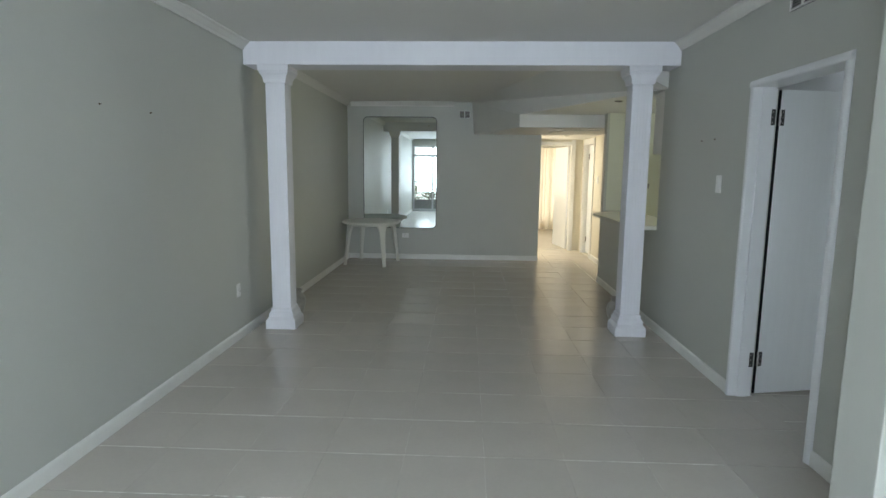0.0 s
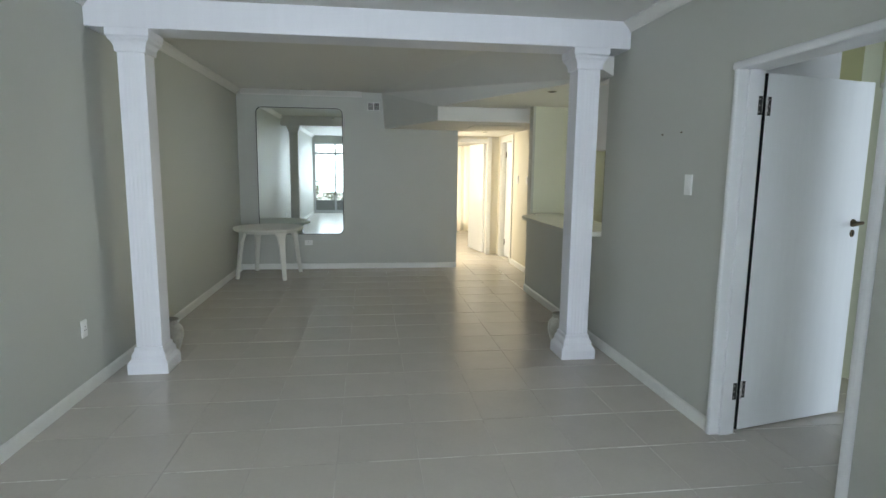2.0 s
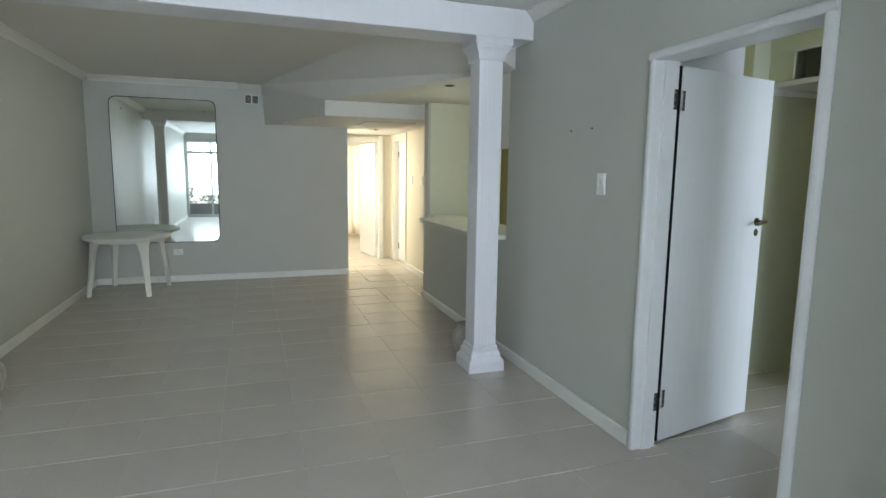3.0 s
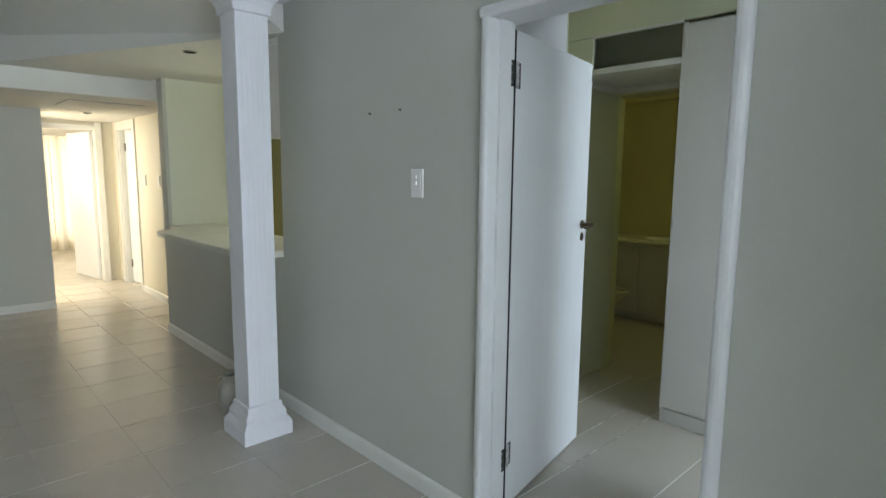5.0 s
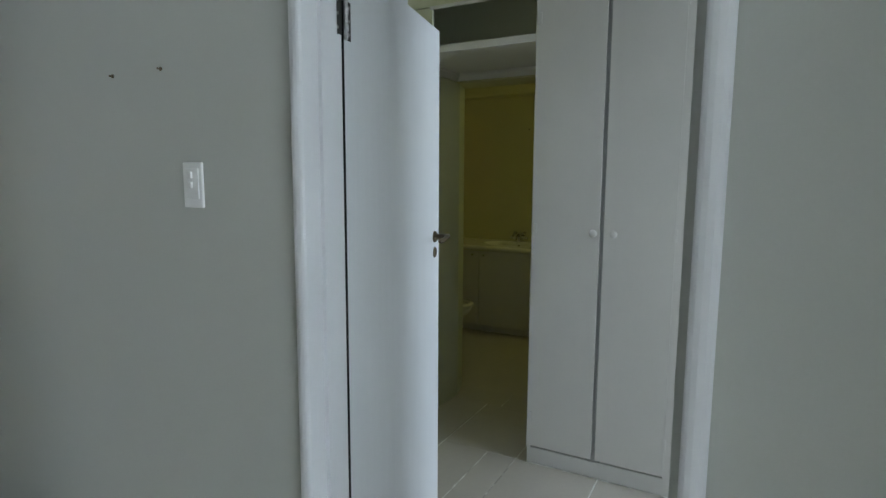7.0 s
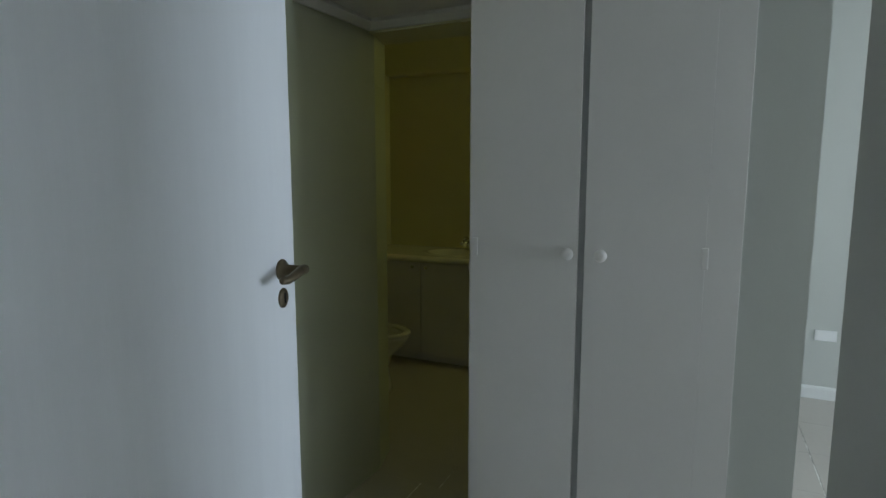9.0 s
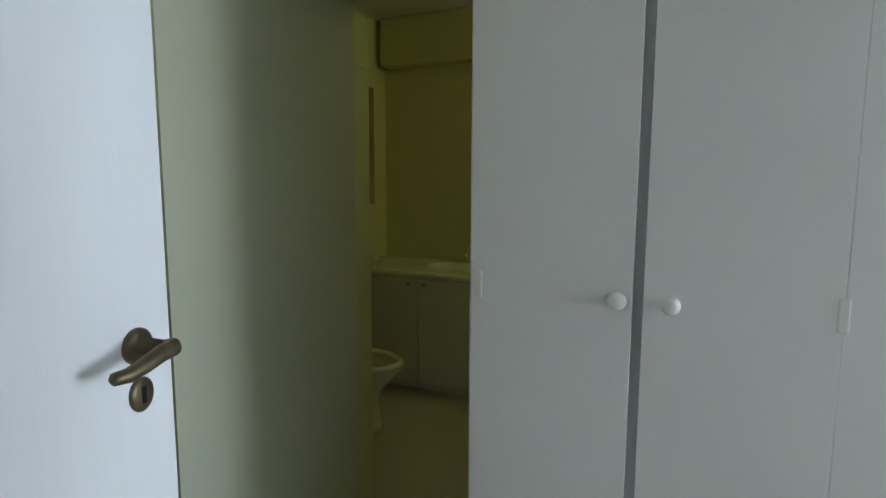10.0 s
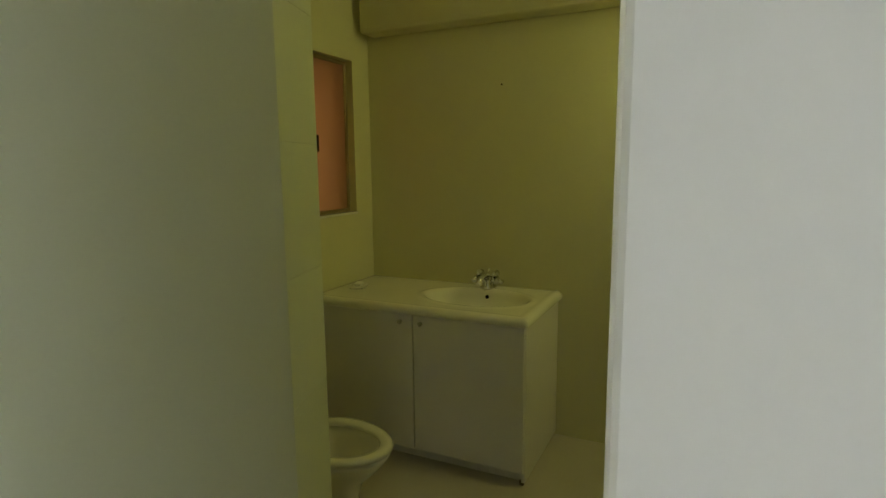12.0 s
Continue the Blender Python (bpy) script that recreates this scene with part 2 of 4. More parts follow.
def part(name, bm, material, parent, label=""):
    ob = new(name, mesh_of(name, bm, material))
    ob.parent = parent
    return tagged(ob, label)


def solid(name, bm, material, label="", category="", group="", kind=""):
    return tagged(new(name, mesh_of(name, bm, material)), label, category, group, kind)


def structure(name, bm, material, label="", category=""):
    return solid(name, bm, material, label, category, kind="structure")


def thing(name, m, label, category, group=""):
    ob = new(name)
    ob.empty_display_size = 0.1
    ob.matrix_world = m
    return tagged(ob, label, category, group)


# ---- plan ----
XL, XR = -1.78, 2.05          # living room side walls
YW, YM = -1.5, 9.56           # window wall, mirror wall
ZC = 2.62                     # ceiling
D0, D1, DH = 3.015, 3.88, 2.05  # doorway in the right wall
K0, K1 = 5.56, 7.68           # kitchen hatch
XF = 3.61                     # wardrobe front

floor_base = structure("floor", slab(XL - 0.2, 7.0, YW - 0.1, 15.2, -0.2, -0.002), GROUT, "pale worn grout bed under the tiled floor", "floor")

# walls of the living room
structure("wall_west", slab(XL - 0.2, XL, YW - 0.2, YM + 0.2, 0, ZC), WALL, "grey-green painted plaster wall with a few nail holes", "wall")
bm = slab(XL - 0.2, 1.44, YM, YM + 0.2, 0, ZC)
structure("wall_north", bm, WALL, "grey-green painted plaster wall behind the mirror", "wall")
bm = bmesh.new()
box(bm, XR, XR + 0.15, YW - 0.2, D0 - 0.02, 0, ZC)
box(bm, XR, XR + 0.15, D0 - 0.02, D1 + 0.02, DH + 0.02, ZC)
box(bm, XR, XR + 0.15, D1 + 0.02, K0, 0, ZC)
box(bm, XR, XR + 0.15, K0, 7.82, 0, 0.955)
box(bm, XR, XR + 0.03, K1, 7.82, 0.955, 2.27)
box(bm, XR, XR + 0.15, K0, 7.95, 2.29, ZC)
structure("wall_east", bm, WALL, "grey-green painted plaster wall with doorway and kitchen hatch", "wall")
structure("ceiling", slab(XL - 0.2, XR + 0.15, YW - 0.2, YM + 0.2, ZC, ZC + 0.15), CEILING, "white painted plaster ceiling", "ceiling")
structure("beam", slab(XL, XR, 5.205, 5.485, 2.42, ZC, 0.006), COLUMNW, "white painted ceiling beam over two columns", "beam")

# window wall behind the camera
bm = bmesh.new()
box(bm, XL, -1.76, YW - 0.2, YW, 0, ZC)
box(bm, 1.81, XR, YW - 0.2, YW, 0, ZC)
box(bm, -1.76, 1.81, YW - 0.2, YW, 2.4, ZC)
structure("wall_south", bm, WALL, "painted wall round the wide window", "wall")

# ---- lobby, wardrobe passage, bathroom, bedroom ----
bm = bmesh.new()
box(bm, 2.67, 2.79, 4.2, 5.5, 0, ZC)
# gap from 1.8 to 2.3 m is there only for the lobby's added lamp
box(bm, 2.79, 3.47, 5.4, 5.5, 0, 1.8)
box(bm, 2.79, 3.47, 5.4, 5.5, 2.3, ZC)
structure("wall_lobby_north", bm, LOBBY, "pale grey-green painted plaster wall behind the open door", "wall")
bm = bmesh.new()
prism(bm, [(3.472, 4.626), (4.235, 4.586), (4.235, 4.75), (3.62, 4.75), (3.62, 5.5), (3.472, 5.5)], 0, ZC)
structure("wall_passage", bm, LOBBY, "pale grey-green painted wall leading to the bathroom", "wall")
bm = bmesh.new()
box(bm, 2.2, 2.88, 2.93, 3.045, 0, ZC)
box(bm, XF, 6.34, 2.97, 3.12, 0, ZC)
box(bm, 2.88, XF, 2.97, 3.045, 2.3, ZC)
structure("wall_lobby_south", bm, WALL, "grey-green painted wall between lobby and bedroom", "wall")
bm = bmesh.new()
box(bm, 4.2, 4.42, 4.75, 6.0, 0, ZC)
box(bm, 4.2, 4.42, 3.12, 3.86, 0, ZC)
box(bm, 4.2, 4.42, 3.86, 4.75, 2.05, ZC)
structure("wall_bathroom_west", bm, BATH, "yellow-green painted wall with the bathroom opening", "wall")
YB, XB = 5.74, 6.34           # bathroom window wall and back wall
structure("floor_bathroom", slab(4.42, XB, 3.24, YB, -0.002, 0.0), TILE, "plain beige bathroom floor", "floor")
bm = bmesh.new()
box(bm, 4.42, XB, YB, YB + 0.2, 0, 1.25)
box(bm, 4.42, 5.45, YB, YB + 0.2, 1.25, 2.12)
box(bm, 6.17, XB, YB, YB + 0.2, 1.25, 2.12)
box(bm, 4.42, XB, YB, YB + 0.2, 2.12, ZC)
structure("wall_bathroom_north", bm, BATH, "pale green painted bathroom wall with a small recessed window", "wall")
structure("wall_bathroom_east", slab(XB, XB + 0.15, 2.97, YB + 0.2, 0, ZC), BATH, "yellow-green painted wall behind the vanity", "wall")
bm = bmesh.new()
# the high opening is made up to hold the side lamp
for x0, x1, z0, z1 in ((4.42, 5.65, 0, ZC), (6.25, XB, 0, ZC), (5.65, 6.25, 0, 2.0), (5.65, 6.25, 2.5, ZC)):
    box(bm, x0, x1, 3.12, 3.24, z0, z1)
structure("wall_bathroom_south", bm, BATH, "yellow-green painted bathroom wall with a high opening added for the fill", "wall")
structure("ceiling_rooms", slab(2.2, XB + 0.15, -1.7, 6.0, ZC, ZC + 0.15), CEILING, "white painted plaster ceiling", "ceiling")
bm = slab(XB - 0.15, XB, 3.24, YB - 0.04, 2.27, ZC, 0.02)
structure("boxed_duct", bm, BATH, "painted boxed-in pipe duct along the top of the bathroom wall", "duct")

structure("wall_lobby_return", slab(2.2, 2.79, 4.062, 4.2, 0, ZC), WHITE, "white painted return wall behind the open door", "wall")

# bathroom reveal of painted tiles
reveal = structure("reveal", prism(bmesh.new(), [(4.235, 4.60), (4.42, 4.655), (4.42, 4.75), (4.235, 4.75)], 0, 2.05), GREEN, "painted tile reveal beside the bathroom opening", "reveal")
ang = math.degrees(math.atan2(0.055, 0.185))
_bm = slab(0, 0.193, 0, 0.012, 0, 0.2762, 0.0009)
tile_mesh = mesh_of("reveal_tile", _bm, GREEN)
for i in range(8):
    ob = new("reveal_tile", tile_mesh)
    ob.parent = reveal
    ob.matrix_world = pose(4.235, 4.587, 0.182 + (i - 1) * 0.2765 if i else -0.095, 0, 0, ang)

# bedroom
structure("wall_bedroom_east", slab(6.19, 6.34, -1.7, 2.97, 0, ZC), WALL, "pale painted bedroom wall with sockets", "wall")
bm = bmesh.new()
box(bm, 2.2, 2.5, -1.7, -1.5, 0, ZC)
box(bm, 4.5, 6.34, -1.7, -1.5, 0, ZC)
box(bm, 2.5, 4.5, -1.7, -1.5, 0, 0.8)
box(bm, 2.5, 4.5, -1.7, -1.5, 2.3, ZC)
structure("wall_bedroom_south", bm, WALL, "bedroom wall with a window opening", "wall")

# ---- hall, kitchen and far room ----
bm = bmesh.new()
box(bm, 2.40, 2.52, 7.82, 9.92, 0, 2.3)
box(bm, 2.40, 2.52, 10.72, 10.92, 0, 2.3)
box(bm, 2.40, 2.52, 9.92, 10.72, 2.03, 2.3)
structure("wall_hall_east", bm, CREAM, "cream painted hall wall with two switches", "wall")
structure("wall_kitchen_north", box(slab(2.2, 4.8, K1, 7.82, 0, 2.6), XR + 0.03, 2.2, K1, 7.82, 0.955, 2.27), KITCHEN, "pale green kitchen wall", "wall")
bm = bmesh.new()
box(bm, 4.8, 4.95, 5.4, 6.1, 0, 2.6)
box(bm, 4.8, 4.95, 7.1, 7.82, 0, 2.6)
box(bm, 4.8, 4.95, 6.1, 7.1, 0, 1.1)
box(bm, 4.8, 4.95, 6.1, 7.1, 2.1, 2.6)
structure("wall_kitchen_east", bm, KITCHEN, "pale green kitchen wall with a window opening", "wall")
structure("wall_kitchen_south", slab(2.2, 4.8, 5.5, 5.56, 0, 2.6), KITCHEN, "pale green kitchen wall", "wall")
# lowered ceilings with a slanting plaster face along a diagonal
bm = bmesh.new()
V = lambda *c: bm.verts.new(c)
a, b, c = V(0.29, YM, ZC), V(1.40, 5.485, ZC), V(2.05, 5.485, 2.27)
d, d2, e = V(0.93, 7.95, 2.27), V(0.93, 7.95, 2.10), V(0.33, YM, 2.10)
f_, f2, g = V(2.45, 7.95, 2.27), V(2.45, 7.95, 2.10), V(2.05, 7.95, 2.27)
k_ = V(2.05, 5.485, ZC)
bm.faces.new((b, c, k_))
for face in ((a, b, c, d), (d, c, g), (d, g, f_, f2, d2)):
    bm.faces.new(face)
h1, h2 = V(2.6, YM, 2.10), V(2.6, 7.95, 2.10)
bm.faces.new((e, d2, f2, h2, h1))
bmesh.ops.remove_doubles(bm, verts=bm.verts, dist=1e-5)
structure("ceiling_slope", bm, CEILING, "slanting white plaster face down to the lowered ceiling", "ceiling")
bm = bmesh.new()
bm.faces.new([V(*q) for q in ((0.29, YM, ZC), (0.93, 7.95, 2.27), (0.93, 7.95, 2.10), (0.33, YM, 2.10))])
# tone between wall and ceiling paint evens out how light falls on this face
structure("bulkhead_side", bm, BULKHEAD, "plastered side of the lowered ceiling, toned to offset its shading", "bulkhead")
structure("ceiling_kitchen", slab(2.05, 4.8, 5.485, 7.9, 2.27, 2.4), CEILING, "lowered white kitchen ceiling", "ceiling")
structure("ceiling_hall", slab(0.5, 2.6, YM, 14.9, 2.104, 2.2), CEILING, "lowered hall ceiling", "ceiling")
bm = bmesh.new()
# side opening made up to let the added hall lamp in
for y0, y1, z0 in ((YM + 0.2, 9.92, 0), (10.72, 10.9, 0), (9.92, 10.72, 2.03)):
    box(bm, 1.3, 1.44, y0, y1, z0, 2.3)
structure("wall_hall_west", bm, CREAM, "cream painted hall wall with a side opening added for the fill", "wall")
bm = bmesh.new()
box(bm, 2.24, 2.52, 10.92, 11.04, 0, 2.3)
box(bm, 1.3, 2.24, 10.92, 11.04, 2.03, 2.3)
structure("wall_hall_north", bm, CREAM, "cream wall with the doorway to the curtained room", "wall")
bm = bmesh.new()
box(bm, 0.2, 4.6, 14.75, 14.9, 0, 0.3)
box(bm, 0.2, 1.0, 14.75, 14.9, 0.3, 2.4)
box(bm, 3.4, 4.6, 14.75, 14.9, 0.3, 2.4)
structure("wall_far_room_north", bm, CREAM, "cream wall with the curtained window", "wall")
structure("wall_far_room_east", slab(4.5, 4.6, 11.04, 14.75, 0, 2.4), CREAM, "cream wall of the curtained room", "wall")
bm = bmesh.new()
box(bm, 0.2, 0.3, 11.04, 12.1, 0, 2.4)
box(bm, 0.2, 0.3, 13.9, 14.75, 0, 2.4)
# opening above this piece exists only for the room's added side lamp
box(bm, 0.2, 0.3, 12.1, 13.9, 0, 0.8)
box(bm, 0.2, 0.3, 12.1, 13.9, 2.2, 2.4)
structure("wall_far_room_west", bm, CREAM, "cream wall of the curtained room", "wall")
structure("wall_far_room_south", slab(0.3, 1.3, 10.92, 11.04, 0, 2.4), CREAM, "cream wall of the curtained room", "wall")
structure("wall_side_room", slab(3.3, 3.4, 9.2, 11.0, 0, 2.4), CREAM, "cream wall behind the side door", "wall")
structure("ceiling_far_room", slab(2.52, 4.6, 7.9, 14.9, 2.3, 2.4), CEILING, "white ceiling of the far rooms", "ceiling")

# ---- skirtings and cornices ----
SKIRT = [(0, 0), (0.014, 0), (0.014, 0.066), (0.011, 0.076), (0.005, 0.082), (0, 0.083)]
CORNICE = [(0, 0), (0, -0.075), (0.012, -0.075), (0.02, -0.055), (0.05, -0.022), (0.065, -0.012), (0.065, 0)]
bm = bmesh.new()
run(bm, (XL, YW, 0), (XL, YM, 0), (1, 0, 0), SKIRT)
structure("baseboard_west", bm, TRIM, "white painted timber skirting board", "skirting")
structure("baseboard_north", run(bmesh.new(), (XL + 0.014, YM, 0), (1.44, YM, 0), (0, -1, 0), SKIRT), TRIM, "white painted timber skirting board", "skirting")
bm = bmesh.new()
run(bm, (XR, 2.165, 0), (XR, 2.968, 0), (-1, 0, 0), SKIRT)
run(bm, (XR, 3.928, 0), (XR, 7.82, 0), (-1, 0, 0), SKIRT)
structure("baseboard_east", bm, TRIM, "white painted timber skirting board", "skirting")
bm = bmesh.new()
run(bm, (2.40, 7.84, 0), (2.40, 9.87, 0), (-1, 0, 0), SKIRT)
structure("baseboard_hall", bm, TRIM, "white painted timber skirting board in the hall", "skirting")
structure("baseboard_bedroom", run(bmesh.new(), (6.19, -1.5, 0), (6.19, 2.97, 0), (-1, 0, 0), SKIRT), TRIM, "white painted timber skirting board in the bedroom", "skirting")
bm = bmesh.new()
run(bm, (XL, YW, ZC), (XL, 5.205, ZC), (1, 0, 0), CORNICE)
run(bm, (XL, 5.485, ZC), (XL, YM, ZC), (1, 0, 0), CORNICE)
structure("cornice_west", bm, CEILING, "coved white plaster cornice", "cornice")
structure("cornice_north", run(bmesh.new(), (XL + 0.065, YM, ZC), (0.0, YM, ZC), (0, -1, 0), CORNICE), CEILING, "coved white plaster cornice above the mirror", "cornice")
structure("cornice_east", run(bmesh.new(), (XR, YW, ZC), (XR, 5.205, ZC), (-1, 0, 0), CORNICE), CEILING, "coved white plaster cornice", "cornice")
bm = bmesh.new()
small = [(0, 0), (0, -0.04), (0.015, -0.04), (0.04, -0.015), (0.04, 0)]
run(bm, (3.63, 4.618, 2.10), (4.197, 4.588, 2.10), (0, -1, 0), small)
run(bm, (4.2, 3.88, 2.10), (4.2, 4.585, 2.10), (-1, 0, 0), small)
structure("cornice_passage", bm, CUPBOARD, "small painted cornice under the loft shelf", "cornice")

# nib wall near the window end
structure("wall_nib", slab(1.6, XR, 1.95, 2.165, 0, ZC, 0.004), WALL, "pale painted nib wall beside the window end", "nib wall")

# ---- wide window behind the walk, balcony and outdoors ----
win = tagged(new("window_1"), "wide aluminium-framed window with clear panes and a transom", "window", kind="structure")
win.matrix_world = pose(-0.14, YW - 0.1, 0)
bm = bmesh.new()
box(bm, -1.62, 1.95, -0.04, 0.04, 0.0, 0.09, 0.004)
box(bm, -1.62, 1.95, -0.04, 0.04, 2.34, 2.40, 0.004)
box(bm, -1.62, 1.95, -0.035, 0.035, 1.98, 2.07, 0.004)
part("window_frame", bm, ALU, win)
for i in range(6):
    x = -1.595 + i * 0.704
    part("mullion", slab(x - 0.032, x + 0.032, -0.03, 0.03, 0.09, 2.34, 0.003), ALU, win)
for i in range(5):
    x = -1.57 + i * 0.704
    for z0, z1 in ((0.09, 2.0), (2.06, 2.34)):
        p = part("pane", slab(x, x + 0.654, -0.003, 0.003, z0, z1), GLASS, win)
        p.visible_shadow = False
structure("balcony", slab(-2.2, 2.6, -3.1, YW - 0.2, -0.2, -0.03), CONCRETE, "grey concrete balcony floor", "balcony")
rail = thing("balustrade", pose(0, -2.95, 0), "dark metal balcony balustrade with posts and a low panel", "balustrade")
part("handrail", slab(-2.2, 2.6, -0.025, 0.025, 1.02, 1.07, 0.005), ALU, rail)
part("low_panel", slab(-2.2, 2.6, -0.03, 0.03, -0.03, 0.36), CONCRETE, rail)
for i in range(6):
    part("post", slab(-2.15 + i * 0.93, -2.11 + i * 0.93, -0.02, 0.02, 0.36, 1.02), ALU, rail)
structure("ground", slab(-400, 400, -600, -3.2, -6.3, -6.2), GRASS, "distant pale sandy ground and haze", "ground")
# self-glowing sheet added behind the trees to keep the distance white
structure("backdrop", slab(-150, 150, -62.2, -62, -6.2, 9.0), BACKDROP_GLOW, "glowing white sheet standing in for the bright distance", "backdrop")

rng = random.Random(4)


def leafy_tree(x, y, top):
    t = thing("tree", pose(x, y, -6.2), "green leafy tree outside the balcony", "tree", "trees outdoors")
    tr = bmesh.new()
    tube(tr, [(0, 0, 0), (0.05, 0, 2.5), (0.0, 0.1, top + 5.4)], [0.18, 0.14, 0.07])
    for k in range(5):
        a = k * 1.3
        tube(tr, [(0.02, 0.05, top + 4.2), (0.6 * math.cos(a), 0.6 * math.sin(a), top + 5.2), (1.2 * math.cos(a), 1.2 * math.sin(a), top + 5.9)], [0.06, 0.04, 0.015], 6)
    part("trunk", tr, BARK, t)
    cr = bmesh.new()
    for k in range(1150):
        a, r, h = rng.uniform(0, 6.283), 1.5 * rng.random() ** 0.6, rng.uniform(-1.3, 0.8)
        r *= 1 - 0.35 * abs(h)
        p = Vector((r * math.cos(a), r * math.sin(a), top + 5.9 + h))
        m = Matrix.Translation(p) @ Euler((rng.uniform(-1, 1), rng.uniform(-1, 1), rng.uniform(0, 6.28))).to_matrix().to_4x4()
        s, w_ = rng.uniform(0.07, 0.16), rng.uniform(0.02, 0.04)
        vs = [cr.verts.new(m @ Vector(q)) for q in ((-s, 0, 0), (0, w_, 0.02), (s, 0, -0.03), (0, -w_, 0.02))]
        cr.faces.new(vs)
    part("crown", cr, LEAF, t)


leafy_tree(-1.6, -10.5, 0.15)
leafy_tree(0.9, -12.5, -0.1)

# ---- living room things ----
def fluted(half, z0, z1, flutes=5, depth=0.0010):
    """A square shaft with shallow grooves down each face."""
    bm = bmesh.new()
    edge, line = half * 0.22, []
    span = 2 * (half - edge) / flutes
    for i in range(flutes):
        s = -half + edge + i * span
        line += [(s + span * 0.15, 0), (s + span * 0.3, depth), (s + span * 0.7, depth), (s + span * 0.85, 0)]
    outline = []
    for k in range(4):
        ca, sa = math.cos(k * math.pi / 2), math.sin(k * math.pi / 2)
        pts = [(-half + 0.003, 0), *line, (half - 0.003, 0)]
        for u, v in pts:
            x, y = u, -half + v
            outline.append((ca * x - sa * y, sa * x + ca * y))
    return prism(bm, outline, z0, z1)


def column():
    c = thing("column", pose(-1.515, 5.345, 0), "white painted square fluted timber column on a moulded base", "column", "columns under the beam")
    part("base", square_stack(bmesh.new(), [(0.138, 0), (0.14, 0.004), (0.14, 0.07), (0.136, 0.085), (0.122, 0.105), (0.117, 0.112), (0.117, 0.135), (0.112, 0.15), (0.101, 0.165), (0.099, 0.19), (0.094, 0.195)]), COLUMNW, c, "moulded square base")
    part("shaft", fluted(0.089, 0.19, 2.29), COLUMNW, c, "fluted square shaft")
    part("capital", square_stack(bmesh.new(), [(0.090, 2.27), (0.101, 2.275), (0.102, 2.30), (0.106, 2.315), (0.115, 2.335), (0.129, 2.35), (0.131, 2.365), (0.139, 2.375), (0.14, 2.42)]), COLUMNW, c, "stepped square capital")
    return c


col = column()
copy_thing(col, pose(1.753, 5.345, 0))


def clay_vase(x, y, turn):
    v = thing("vase", pose(x, y, 0, 0, 0, turn), "squat grey mottled clay vase behind a column", "vase", "vases behind the columns")
    part("body", turned(bmesh.new(), [(0.05, 0), (0.062, 0.004), (0.082, 0.05), (0.102, 0.12), (0.106, 0.16), (0.098, 0.205), (0.076, 0.232), (0.064, 0.244), (0.056, 0.244), (0.07, 0.225), (0.09, 0.19), (0.09, 0.12), (0.06, 0.02)], 28), VASE, v)
    part("rim", turned(bmesh.new(), [(0.064, 0.244), (0.062, 0.255), (0.07, 0.27), (0.073, 0.278), (0.066, 0.28), (0.057, 0.262), (0.0565, 0.2445), (0.064, 0.2442)], 28, None, False), VASE, v, "flared dark rim")


clay_vase(1.738, 5.615, 0)
clay_vase(-1.525, 5.71, 70)


def garden_table():
    t = thing("table", pose(-1.30, 9.075, 0) @ Matrix.Diagonal((1.12, 1.12, 1, 1)), "round cream plastic garden table with four splayed legs", "table")
    top = bmesh.new()
    turned(top, [(0.36, 0.655), (0.395, 0.65), (0.415, 0.652), (0.424, 0.665), (0.424, 0.683), (0.415, 0.692), (0.39, 0.694), (0.37, 0.690), (0.05, 0.690), (0.02, 0.688)], 48)
    part("tabletop", top, PLASTIC, t)
    part("apron", turned(bmesh.new(), [(0.33, 0.62), (0.345, 0.62), (0.355, 0.655), (0.34, 0.655)], 40), PLASTIC, t)
    for k in range(4):
        a = radians(33 + 90 * k)
        bm = bmesh.new()
        rings = []
        for r, z, w, d in ((0.415, 0.0, 0.026, 0.018), (0.40, 0.12, 0.028, 0.018), (0.375, 0.32, 0.034, 0.02), (0.352, 0.5, 0.042, 0.022), (0.335, 0.59, 0.06, 0.026), (0.32, 0.655, 0.095, 0.03)):
            rings.append([bm.verts.new((r + sx * d, sy * w, z)) for sx, sy in ((-1, -0.7), (0.6, -1), (1, -0.8), (1, 0.8), (0.6, 1), (-1, 0.7))])
        for p, q in zip(rings, rings[1:]):
            for i in range(6):
                bm.faces.new((p[i], p[(i + 1) % 6], q[(i + 1) % 6], q[i]))
        bm.faces.new(rings[0][::-1])
        bm.faces.new(rings[-1])
        bmesh.ops.rotate(bm, matrix=Matrix.Rotation(a, 3, "Z"), verts=bm.verts)
        part("leg", bm, PLASTIC, t)


garden_table()


def rounded(x0, x1, z0, z1, r, steps=6):
    pts = []
    for cx, cz, a0 in ((x1 - r, z1 - r, 0), (x0 + r, z1 - r, 90), (x0 + r, z0 + r, 180), (x1 - r, z0 + r, 270)):
        pts += [(cx + r * math.cos(radians(a0 + 90 * i / steps)), cz + r * math.sin(radians(a0 + 90 * i / steps))) for i in range(steps + 1)]
    return pts


mir = thing("mirror", pose(0, YM, 0), "large upright wall mirror with rounded corners and a dark edge", "mirror")
part("rim", extrude(bmesh.new(), rounded(-1.518, -0.283, 0.527, 2.378, 0.085), 0.008, pose(0, -0.010, 0)), DARK, mir, "thin dark mirror edge")
part("glass", extrude(bmesh.new(), rounded(-1.509, -0.292, 0.536, 2.369, 0.08), 0.004, pose(0, -0.0145, 0)), MIRROR, mir)
